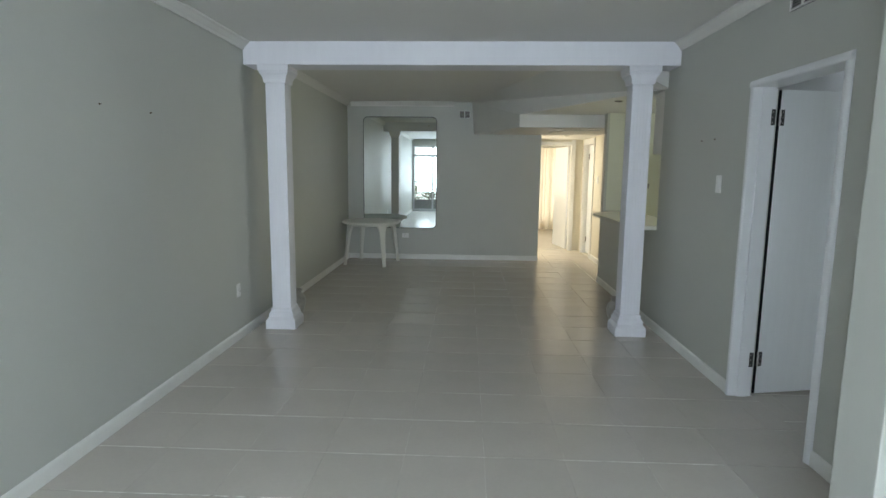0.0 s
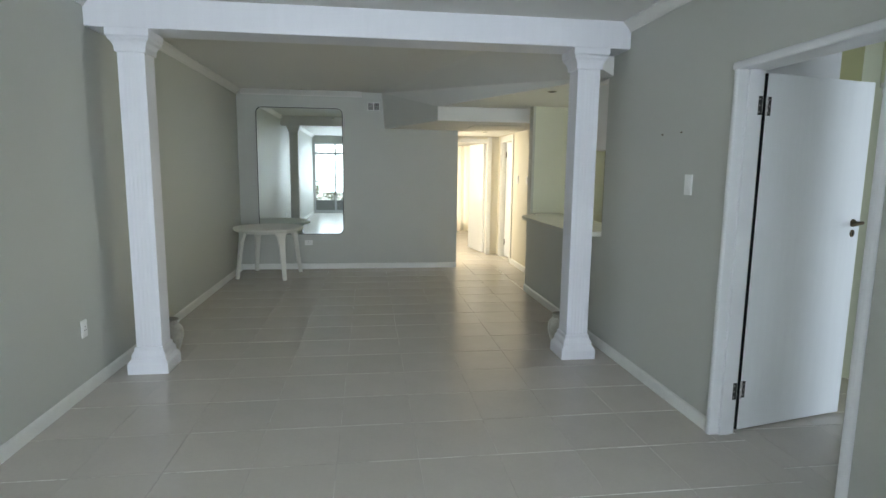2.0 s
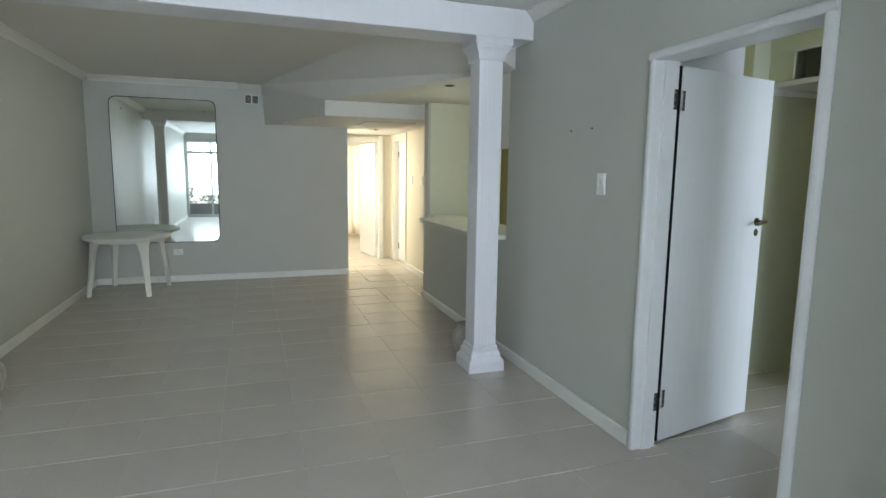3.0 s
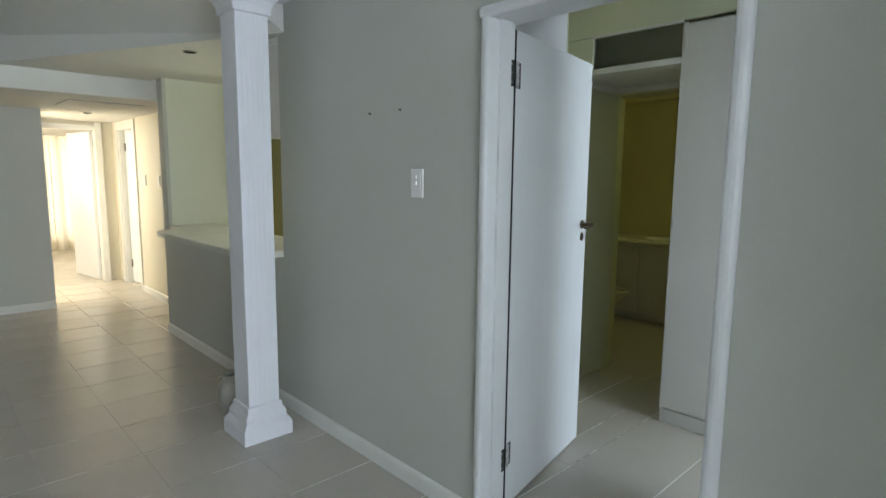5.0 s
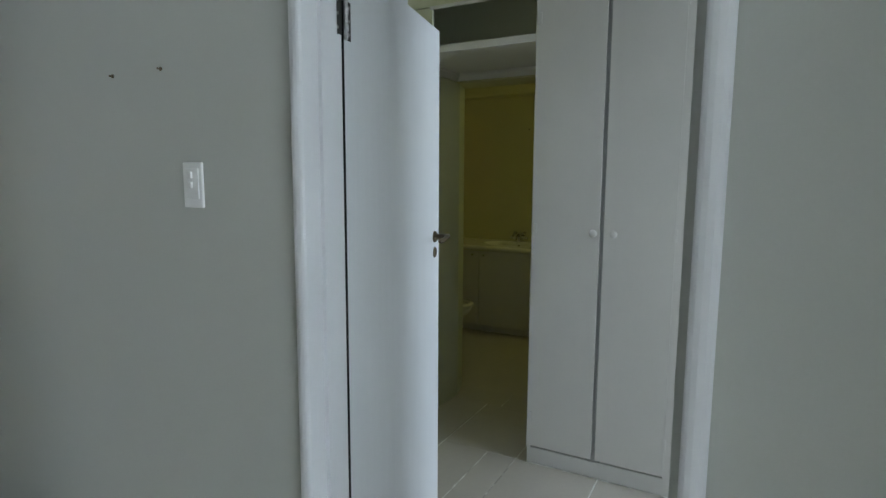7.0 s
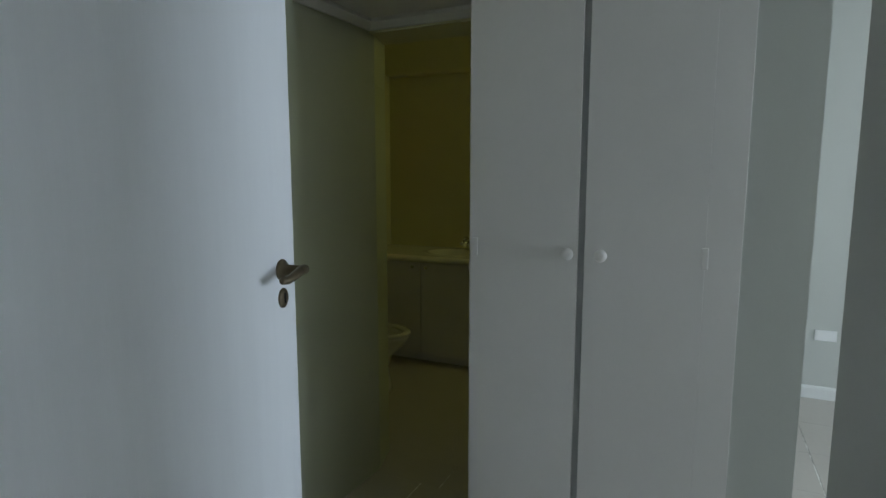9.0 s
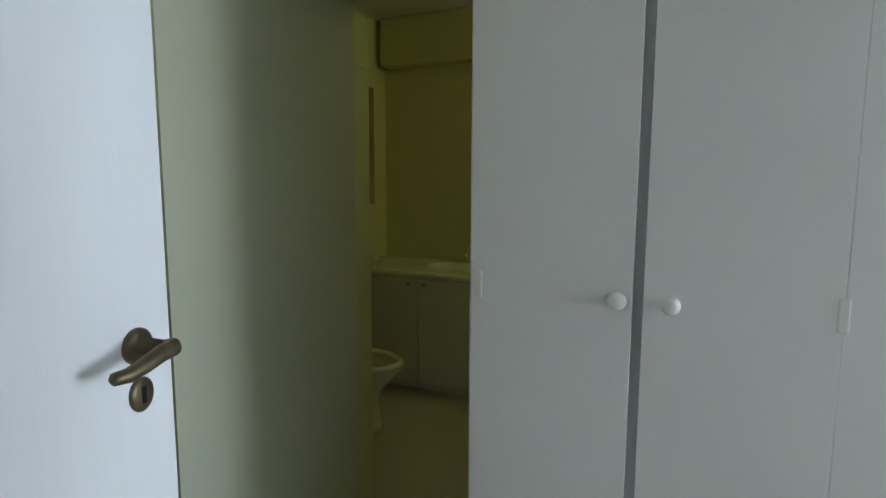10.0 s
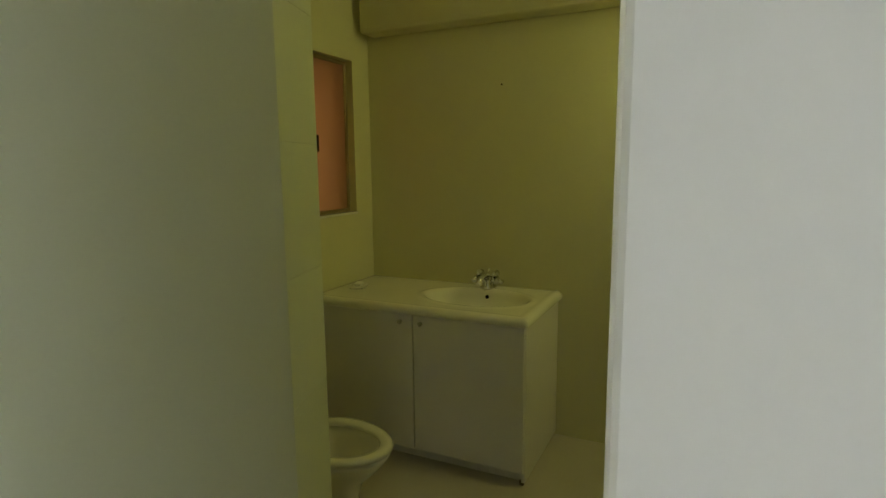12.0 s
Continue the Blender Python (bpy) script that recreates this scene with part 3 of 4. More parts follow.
for x, z in ((-1.38, 0.68), (-0.42, 0.68), (-1.38, 2.23), (-0.42, 2.23)):
    part("screw", turned(bmesh.new(), [(0.011, 0), (0.009, 0.004), (0.004, 0.006)], 10, pose(x, -0.0145, z, 90)), CHROME, mir, "small chrome mirror screw")


def wall_plate(name, m, w, h, label, category, toggles=0, holes=False):
    """A plate on a wall: its face looks along -y of the pose."""
    t = thing(name, m, label, category)
    part("plate", slab(-w / 2, w / 2, -0.009, 0, -h / 2, h / 2, 0.003), PLATE, t)
    part("insert", slab(-w * 0.36, w * 0.36, -0.012, -0.008, -h * 0.3, h * 0.36, 0.001), PLATE, t)
    for i in range(toggles):
        z = h * (0.22 - 0.22 * i)
        part("toggle", slab(-0.006, 0.006, -0.018, -0.011, z - 0.009, z + 0.009, 0.002), PLATE, t)
    if holes:
        for x, z in ((0, 0.012), (-0.011, -0.008), (0.011, -0.008)):
            part("pin_hole", turned(bmesh.new(), [(0.004, 0), (0.004, 0.0008)], 10, pose(x, -0.0121, z, 90)), DARK, t)
    return t


wall_plate("light_switch", pose(XR, 4.30, 1.43, 0, 0, -90), 0.078, 0.126, "white plastic light switch with two toggles on the wall", "light switch", 2)
wall_plate("light_switch", pose(2.55, 3.045, 1.38, 0, 0, 180), 0.078, 0.126, "white plastic light switch inside the lobby", "light switch", 3)
wall_plate("light_switch", pose(2.40, 9.58, 1.37, 0, 0, -90), 0.075, 0.12, "white switch plate on the cream hall wall", "light switch", 1)
wall_plate("light_switch", pose(2.40, 9.06, 1.37, 0, 0, -90), 0.075, 0.12, "white switch plate on the cream hall wall", "light switch", 1)
wall_plate("wall_socket", pose(XL, 4.90, 0.44, 0, 0, 90), 0.07, 0.115, "white plastic socket plate on the grey-green wall", "socket", 0, True)
wall_plate("wall_socket", pose(-0.81, YM, 0.40), 0.115, 0.075, "white double socket under the mirror", "socket", 0, True)
wall_plate("wall_socket", pose(6.19, 2.24, 0.43, 0, 0, -90), 0.1, 0.1, "white three-pin socket on the bedroom wall", "socket", 1, True)
wall_plate("blank_plate", pose(6.19, 2.46, 0.42, 0, 0, -90), 0.12, 0.07, "white blank plate on the bedroom wall", "blank plate")

for i, (x, y, z, a) in enumerate(((XR, 4.651, 1.754, -90), (XR, 4.422, 1.756, -90), (XL, 3.188, 1.848, 90), (XL, 3.68, 1.849, 90), (XB, 4.885, 1.95, -90))):
    solid("nail", turned(bmesh.new(), [(0.006, 0), (0.006, 0.003), (0.0025, 0.004), (0.0025, 0.012)], 8, pose(x, y, z, 0, 0, a) @ pose(0, 0, 0, 90)), BRONZE, "small dark nail in the painted wall", "nail", "nails in the walls")


def grille(m, w, h, label, slats, slat_material):
    g = thing("air_vent", m, label, "vent")
    part("backing", slab(-w / 2, w / 2, -0.004, 0, -h / 2, h / 2), DARK, g)
    bm = bmesh.new()
    for x0, x1, z0, z1 in ((-w / 2, w / 2, h / 2 - 0.008, h / 2), (-w / 2, w / 2, -h / 2, -h / 2 + 0.008), (-w / 2, -w / 2 + 0.008, -h / 2 + 0.008, h / 2 - 0.008), (w / 2 - 0.008, w / 2, -h / 2 + 0.008, h / 2 - 0.008), (-0.007, 0.007, -h / 2 + 0.008, h / 2 - 0.008)):
        box(bm, x0, x1, -0.014, -0.004, z0, z1)
    part("frame", bm, TRIM, g)
    for i in range(slats):
        z = -h / 2 + 0.008 + (i + 0.5) * (h - 0.016) / slats
        part("slat", slab(-w / 2 + 0.008, w / 2 - 0.008, -0.012, -0.004, z - 0.003, z + 0.003), slat_material, g)


grille(pose(0.17, YM, 2.42), 0.18, 0.12, "small dark double air vent high on the end wall", 5, STEEL)
grille(pose(XR, 3.44, 2.47, 0, 0, -90), 0.24, 0.1, "small slatted air vent high on the wall", 6, STEEL)


# ---- doors ----
def butt_hinge(parent, z):
    bm = bmesh.new()
    for i in range(5):
        z0 = z - 0.052 + i * 0.0208
        rad = 0.0066 if i % 2 else 0.0058
        turned(bm, [(rad * 0.8, z0), (rad, z0 + 0.002), (rad, z0 + 0.0185), (rad * 0.8, z0 + 0.0204)], 12, pose(0.001 if i % 2 else -0.001, -0.006, 0))
    h = part("hinge", bm, KNUCKLE, parent, "hinge knuckle with white paint worn to steel")
    part("hinge_plate", slab(0.0045, 0.034, -0.003, 0.0, z - 0.05, z + 0.05, 0.001), HINGE, h)
    for k in (-0.034, 0.0, 0.034):
        part("hinge_screw", turned(bmesh.new(), [(0.005, 0), (0.003, 0.0015)], 8, pose(0.022, -0.003, z + k, 90)), STEEL, h)


def lever(parent, x, z, rad=1.0):
    r = part("rose", turned(bmesh.new(), [(0.0235 * rad, 0), (0.0235 * rad, 0.004), (0.019 * rad, 0.009), (0.012, 0.011), (0.011, 0.04)], 24, pose(x, 0, z, 90)), BRONZE, parent, "aged bronze handle rose")
    bm = bmesh.new()
    tube(bm, [(x + 0.004, -0.034, z), (x + 0.006, -0.05, z + 0.002), (x - 0.004, -0.058, z + 0.004), (x - 0.027, -0.06, z + 0.003), (x - 0.050, -0.058, z - 0.004), (x - 0.071, -0.055, z - 0.009), (x - 0.088, -0.052, z - 0.008), (x - 0.0915, -0.0518, z - 0.0078)], [0.009, 0.0105, 0.011, 0.0104, 0.0095, 0.0088, 0.0078, 0.004], 12)
    part("lever", bm, BRONZE, r)
    k = part("escutcheon", turned(bmesh.new(), [(0.0195, 0), (0.0195, 0.003), (0.015, 0.006)], 24, pose(x + 0.002, 0, z - 0.064, 90) @ Matrix.Diagonal((1, 1.15, 1, 1))), BRONZE, parent, "bronze keyhole plate")
    part("keyhole", slab(x - 0.002, x + 0.005, -0.0068, -0.0055, z - 0.075, z - 0.053), DARK, k)


def flush_door(name, m, width, label, handle_z=1.217, high=2.04, inset=0.05, edge=None):
    d = thing(name, m, label, "door")
    part("leaf", slab(0.004, width, 0, 0.04, 0.012, high, 0.003), DOORW, d)
    # filler strip; its dark colour paints in the hinge gap's shade unless edge is given
    part("hinge_gap_strip", slab(-0.007, 0.0038, 0.003, 0.036, 0.014, high - 0.002), edge or DARK, d, "" if edge else "dark strip standing in for the shaded hinge gap")
    lever(d, width - inset, handle_z)
    butt_hinge(d, 1.865)
    butt_hinge(d, 0.258)
    return d


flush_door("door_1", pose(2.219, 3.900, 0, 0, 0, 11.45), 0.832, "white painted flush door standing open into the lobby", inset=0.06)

fr = tagged(new("door_frame_1"), "white gloss-painted timber door frame with architrave", "door frame", kind="structure")
bm = bmesh.new()
box(bm, XR - 0.002, 2.182, D1, D1 + 0.02, 0, DH)
part("jamb", bm, WHITE, fr)
part("jamb", slab(XR - 0.002, 2.2, D0 - 0.02, D0, 0, DH), WHITE, fr)
part("head", slab(XR - 0.002, 2.2, D0 - 0.02, D1 + 0.02, DH, DH + 0.02), WHITE, fr)
ARCH = 0.045
MOULD = [(0.002, 0), (0.016, 0.0), (0.021, 0.004), (0.0235, 0.010), (0.024, 0.020), (0.021, 0.032), (0.015, 0.040), (0.008, 0.0445), (0.002, ARCH)]


def architrave_leg(y, way):
    """An upright rounded moulding on the living room face, widening from the opening."""
    bm = prism(bmesh.new(), [(XR - o, y + way * u) for o, u in MOULD], 0, DH + 0.002)
    return part("architrave", bm, WHITE, fr)


architrave_leg(D1, 1)
architrave_leg(D0, -1)
part("architrave", run(bmesh.new(), (XR, D0 - ARCH, DH), (XR, D1 + ARCH, DH), (-1, 0, 0), MOULD), WHITE, fr)
for z in (1.865, 0.258):
    hp = part("hinge_leaf", slab(2.146, 2.1815, D1 - 0.003, D1, z - 0.05, z + 0.05, 0.001), HINGE, fr, "blackened hinge leaf with chipped paint")
    for k in (-0.034, 0.0, 0.034):
        part("hinge_screw", turned(bmesh.new(), [(0.005, 0), (0.003, 0.0015)], 8, pose(2.164, D1 - 0.003, z + k, 90)), STEEL, hp)
part("door_stop", slab(2.09, 2.15, D1 - 0.012, D1, 0, DH), WHITE, fr)
part("strike_plate", slab(2.165, 2.19, D0, D0 + 0.002, 1.12, 1.24), STEEL, fr)

# ---- wardrobe and loft shelf ----
w = thing("wardrobe", pose(XF, 3.12, 0), "pale grey-white built-in wardrobe with two tall closed doors", "wardrobe")
part("side_panel", slab(0.02, 0.585, 0.715, 0.74, 0, 2.32), CUPBOARD, w)
part("side_panel", slab(0.02, 0.585, 0.003, 0.02, 0, 2.32), CUPBOARD, w)
part("back_panel", slab(0.565, 0.583, 0.02, 0.715, 0.09, 2.3), CUPBOARD, w)
part("top_panel", slab(0.02, 0.56, 0.02, 0.715, 2.29, 2.318), CUPBOARD, w)
part("bottom_panel", slab(0.02, 0.56, 0.02, 0.715, 0.07, 0.09), CUPBOARD, w)
part("plinth", slab(0.004, 0.02, 0.0, 0.742, 0, 0.085, 0.004), CUPBOARD, w, "low painted plinth")
part("rebate", slab(0.0145, 0.03, 0.69, 0.73, 0.087, 2.30), CUPBOARD, w)
part("rebate", slab(0.0145, 0.03, 0.07, 0.12, 0.087, 2.30), CUPBOARD, w)
part("stile", prism(bmesh.new(), [(-0.0061, 0.7182), (-0.0061, 0.737), (-0.0052, 0.7402), (-0.0032, 0.7422), (-0.0005, 0.743), (0.03, 0.743), (0.03, 0.7182)], 0.087, 2.316), CUPBOARD, w, "rounded painted edge strip")
part("stile", slab(-0.0055, 0.02, 0.0, 0.083, 0.087, 2.316, 0.0008), CUPBOARD, w)
# shallow strip whose grey colour carries the shade of the door gap
part("centre_gap_strip", slab(0.005, 0.03, 0.37, 0.44, 0.087, 2.30), GAP, w, "grey strip toned like the shaded gap between the doors")


def cupboard_door(y0, y1, knob_y, hinge_y):
    d = part("door", slab(-0.006, 0.0135, y0, y1, 0.098, 2.305, 0.0008), CUPBOARD, w)
    part("knob", turned(bmesh.new(), [(0.009, 0), (0.009, 0.008), (0.014, 0.014), (0.0175, 0.022), (0.016, 0.029), (0.009, 0.033)], 20, pose(-0.006, knob_y, 1.205, 0, -90)), CUPBOARD, d, "round white knob")
    for z in (0.25, 1.21, 2.2):
        part("hinge", slab(-0.009, 0.0, hinge_y - 0.008, hinge_y + 0.008, z - 0.028, z + 0.028, 0.002), CUPBOARD, d, "small painted hinge")


cupboard_door(0.412, 0.7196, 0.436, 0.722)
cupboard_door(0.0836, 0.392, 0.344, 0.084)

loft = thing("loft_cupboard", pose(XF, 3.86, 0), "open painted loft cupboard bridging the passage to the bathroom", "cupboard")
part("shelf", slab(-0.004, 0.59, 0.002, 0.75, 2.10, 2.137, 0.004), CUPBOARD, loft, "painted loft shelf board")
part("side_panel", slab(0.0, 0.02, 0.57, 0.765, 2.14, 2.33, 0.002), LOFT, loft)
part("back_panel", slab(0.32, 0.335, 0.004, 0.75, 2.139, 2.60), LOFT, loft)
part("fascia", slab(-0.004, 0.03, -0.74, 0.765, 2.332, 2.62), LOFT, loft, "pale green fascia board")
part("trim_strip", slab(-0.010, 0.0, -0.002, 0.58, 2.318, 2.334, 0.002), CUPBOARD, loft)

# ---- kitchen ----
bm = bmesh.new()
out = [(1.86, 5.562), (2.42, 5.562), (2.42, 7.675), (2.056, 7.675), (2.056, 7.66), (2.045, 7.35), (1.90, 7.32), (1.835, 7.28), (1.81, 7.20), (1.81, 5.62), (1.825, 5.58)]
prism(bm, out, 0.957, 0.997)
bmesh.ops.bevel(bm, geom=[e_ for e_ in bm.edges if abs(e_.verts[0].co.z - e_.verts[1].co.z) < 1e-5], offset=0.006, segments=2, affect="EDGES")
solid("counter", bm, COUNTER, "pale laminate breakfast counter on the half-height wall", "counter")
cab = thing("wall_cabinet", pose(2.06, 5.562, 0), "pale painted kitchen wall cabinet with a cornice", "cabinet")
part("body", slab(0, 1.2, 0, 0.275, 1.685, 2.24, 0.003), CUPBOARD, cab)
part("cornice", slab(-0.012, 1.2, 0, 0.29, 2.225, 2.262, 0.006), CUPBOARD, cab)
part("door", slab(0.01, 0.6, 0.277, 0.295, 1.69, 2.22, 0.003), CUPBOARD, cab)
tall = thing("tall_cupboard", pose(2.97, 7.1, 0), "dark olive painted tall cupboard in the kitchen", "cupboard")
OLIVE = surface("olive_paint", (0.30, 0.27, 0.09), 0.4, vary=0.08, scale=4, grain=60, bump=0.06)
part("body", slab(0, 0.6, 0, 0.578, 0.08, 2.1, 0.003), OLIVE, tall)
part("plinth", slab(0.02, 0.58, 0.02, 0.55, 0, 0.08), OLIVE, tall)
part("door", slab(0.004, 0.596, -0.018, -0.001, 0.09, 2.09, 0.003), OLIVE, tall)
hk = thing("coat_hook", pose(2.62, K1, 1.33), "small metal hook on the kitchen wall", "hook")
part("plate", slab(-0.015, 0.015, -0.004, 0, -0.03, 0.03, 0.001), STEEL, hk)
part("prong", tube(bmesh.new(), [(0, -0.004, 0), (0, -0.03, -0.015), (0, -0.045, 0.01)], 0.004), STEEL, hk)


def downlight(x, y, z):
    d = thing("downlight", pose(x, y, z), "small round recessed downlight switched off", "downlight", "downlights")
    part("trim_ring", turned(bmesh.new(), [(0.045, -0.006), (0.048, -0.001), (0.048, 0.0)], 24), CHROME, d)
    part("bulb", turned(bmesh.new(), [(0.018, -0.009), (0.034, -0.0075), (0.034, -0.006)], 20), DARK, d, "dark unlit bulb")


downlight(1.85, 6.41, 2.268)
downlight(1.87, 9.65, 2.098)
hatch = thing("ceiling_hatch", pose(1.80, 8.72, 2.10), "white ceiling hatch board with a dark joint", "hatch")
part("joint", slab(-0.32, 0.32, -0.30, 0.30, -0.004, 0.0), GAP, hatch)
part("board", slab(-0.312, 0.315, -0.298, 0.29, -0.008, -0.003, 0.001), CEILING, hatch)

# ---- hall doors and curtain ----
hf = tagged(new("door_frame_2"), "cream painted timber frame of the end doorway", "door frame", kind="structure")
part("jamb", slab(2.19, 2.24, 10.90, 11.04, 0, 2.03, 0.004), TRIM, hf)
part("architrave", slab(2.185, 2.26, 10.87, 10.90, 0, 2.09, 0.004), TRIM, hf)
part("head", slab(1.44, 2.24, 10.885, 11.04, 1.99, 2.06, 0.004), TRIM, hf)
flush_door("door_2", pose(2.185, 11.045, 0, 0, 0, 99), 0.76, "white painted door standing open into the curtained room", 1.1, 1.985, edge=DOORW)
sf = tagged(new("door_frame_3"), "cream painted timber frame of the side doorway", "door frame", kind="structure")
part("architrave", slab(2.382, 2.40, 10.66, 10.74, 0, 2.09, 0.004), TRIM, sf)
part("architrave", slab(2.382, 2.40, 9.88, 9.95, 0, 2.09, 0.004), TRIM, sf)
part("head", slab(2.382, 2.52, 9.95, 10.66, 1.99, 2.09, 0.004), TRIM, sf)
part("jamb", slab(2.40, 2.52, 10.62, 10.66, 0, 1.99), TRIM, sf)
d3 = thing("door_3", pose(2.46, 10.61, 0, 0, 0, -82), "white painted side door standing ajar", "door")
part("leaf", slab(0.004, 0.64, 0, 0.04, 0.012, 1.985, 0.003), DOORW, d3)
butt_hinge(d3, 1.78)
butt_hinge(d3, 0.26)


def curtain(x0, x1, y, z0, z1):
    c = thing("curtain", pose(0, y, 0), "full-length cream curtain glowing with daylight behind", "curtain", "curtains")
    bm = bmesh.new()
    n = int((x1 - x0) / 0.012)
    rows = []
    for z, k in ((z0, 1.0), ((z0 + z1) / 2, 0.9), (z1, 0.6)):
        rows.append([bm.verts.new((x0 + (x1 - x0) * i / n, 0.075 * k * math.sin(i * 0.45 + 0.8 * math.sin(i * 0.17)), z)) for i in range(n + 1)])
    for p, q in zip(rows, rows[1:]):
        for i in range(n):
            f = bm.faces.new((p[i], p[i + 1], q[i + 1], q[i]))
            f.smooth = True
    part("cloth", bm, CURTAIN, c)
    part("rail", tube(bmesh.new(), [(x0, 0, z1 + 0.01), (x1, 0, z1 + 0.01)], 0.012), TRIM, c)


curtain(0.95, 2.22, 14.55, 0.03, 2.09)
curtain(2.22, 3.45, 14.55, 0.03, 2.09)

# cable lying in the bedroom
pts = [(6.165, 2.18, 0.36), (6.12, 2.17, 0.24), (6.10, 2.2, 0.12), (6.09, 2.27, 0.03), (6.09, 2.34, 0.012), (6.06, 2.32, 0.012)]
cable = thing("cable", pose(0, 0, 0), "white mains cable hanging to the bedroom floor", "cable")
part("lead", tube(bmesh.new(), [(6.13, 2.24, 0.43), *pts], 0.004), PLATE, cable)
part("plug", slab(6.04, 6.075, 2.29, 2.345, 0.0, 0.03, 0.004), PLATE, cable)
part("wall_plug", slab(6.125, 6.178, 2.215, 2.265, 0.405, 0.455, 0.005), PLATE, cable)

# ---- bathroom things ----
XV, Y0, Y1 = 5.75, 4.55, 5.735
v = thing("vanity_cabinet", pose(XV, Y0, 0), "white two-door bathroom vanity cabinet on a low plinth", "vanity")
L = Y1 - Y0
part("side_panel", slab(0.0, XB - XV - 0.004, 0.0, 0.018, 0.02, 0.794, 0.002), CUPBOARD, v)
part("side_panel", slab(0.0, XB - XV - 0.004, L - 0.018, L, 0.02, 0.79, 0.002), CUPBOARD, v)
part("bottom_panel", slab(0.02, XB - XV - 0.004, 0.018, L - 0.018, 0.08, 0.1), CUPBOARD, v)
part("plinth", slab(0.05, 0.07, 0.018, L - 0.018, 0.0, 0.08), CUPBOARD, v, "recessed grey plinth")
for y0, y1, ky in ((0.004, 0.578, 0.53), (0.584, L - 0.004, 0.645)):
    d = part("door", slab(-0.018, 0.0, y0, y1, 0.075, 0.785, 0.003), CUPBOARD, v)
    part("knob", turned(bmesh.new(), [(0.006, 0), (0.006, 0.008), (0.012, 0.013), (0.013, 0.02), (0.008, 0.024)], 16, pose(-0.018, ky, 0.748, 0, -90)), CHROME, d, "small chrome knob")
part("foot", turned(bmesh.new(), [(0.012, 0), (0.012, 0.02)], 10, pose(0.02, 0.02, 0)), BRONZE, v, "short metal foot")


def basin_top():
    t = thing("washbasin", pose(XV - 0.045, Y0 - 0.022, 0), "cream moulded vanity top with an oval sunken basin", "washbasin")
    bm = bmesh.new()
    wx, wy, nx, ny = XB - XV + 0.041, Y1 - Y0 + 0.022, 44, 72
    grid = []
    for i in range(nx + 1):
        row = []
        for j in range(ny + 1):
            x, y = wx * i / nx, wy * j / ny
            r = math.hypot((x - 0.325) / 0.19, (y - 0.385) / 0.285)
            z = 0.832
            if r < 1:
                z -= 0.125 * (1 - r ** 3.2)
            elif r < 1.14:
                z += 0.006 * math.sin((r - 1) / 0.14 * math.pi)
            d = min(x, y)
            if d < 0.02:
                z -= 0.02 - math.sqrt(max(0, 0.02 ** 2 - (0.02 - d) ** 2))
            elif d < 0.045:
                z += 0.005 * math.sin((d - 0.02) / 0.025 * math.pi)
            row.append(bm.verts.new((x, y, z)))
        grid.append(row)
    for i in range(nx):
        for j in range(ny):
            f = bm.faces.new((grid[i][j], grid[i + 1][j], grid[i + 1][j + 1], grid[i][j + 1]))
            f.smooth = True
    ring = [grid[i][0] for i in range(nx + 1)] + [grid[nx][j] for j in range(1, ny + 1)] + [grid[i][ny] for i in range(nx - 1, -1, -1)] + [grid[0][j] for j in range(ny - 1, 0, -1)]
    low = [bm.verts.new((p.co.x, p.co.y, 0.795)) for p in ring]
    for k in range(len(ring)):
        f = bm.faces.new((ring[k], low[k], low[(k + 1) % len(ring)], ring[(k + 1) % len(ring)]))
        f.smooth = True
    part("slab", bm, CERAMIC, t)
    part("overflow", turned(bmesh.new(), [(0.011, 0), (0.011, 0.003)], 14, pose(0.492, 0.385, 0.796, 0, -70)), DARK, t, "dark overflow hole")
    part("waste", turned(bmesh.new(), [(0.022, 0.7075), (0.022, 0.711), (0.01, 0.712)], 16, pose(0.325, 0.385, 0)), CHROME, t, "chrome waste ring")


basin_top()
tap = thing("mixer_tap", pose(XB - 0.085, 4.93, 0.832) @ Matrix.Scale(1.35, 4), "chrome basin mixer tap with two cross handles", "tap")
part("base", turned(bmesh.new(), [(0.034, 0), (0.035, 0.008), (0.029, 0.02), (0.026, 0.048), (0.02, 0.062), (0.008, 0.068)], 20), CHROME, tap)
part("spout", tube(bmesh.new(), [(0, 0, 0.04), (-0.04, 0, 0.056), (-0.085, 0, 0.054), (-0.11, 0, 0.036)], [0.015, 0.013, 0.012, 0.011], 12), CHROME, tap)
part("lift_rod", tube(bmesh.new(), [(0.012, 0, 0.05), (0.013, 0, 0.085)], 0.004), CHROME, tap)
for s in (-1, 1):
    h = part("valve", tube(bmesh.new(), [(0, s * 0.012, 0.028), (-0.006, s * 0.036, 0.046)], 0.014, 12), CHROME, tap)
    hd = bmesh.new()
    for k in range(4):
        a = k * math.pi / 2 + 0.6
        u = Vector((math.cos(a), -0.5 * s * math.sin(a), 0.85 * math.sin(a)))
        c0 = Vector((-0.008, s * 0.042, 0.051))
        tube(hd, [c0, c0 + u * 0.034], [0.0075, 0.0105], 8)
    part("cross_handle", hd, CHROME, h)
soap = thing("soap_dish", pose(5.99, 5.62, 0.832, 0, 0, 20), "pale shallow soap dish on the vanity top", "soap dish")
part("tray", slab(-0.06, 0.06, -0.04, 0.04, 0, 0.012, 0.004), CERAMIC, soap)
part("soap", slab(-0.035, 0.035, -0.022, 0.022, 0.012, 0.028, 0.007), PLASTIC, soap)


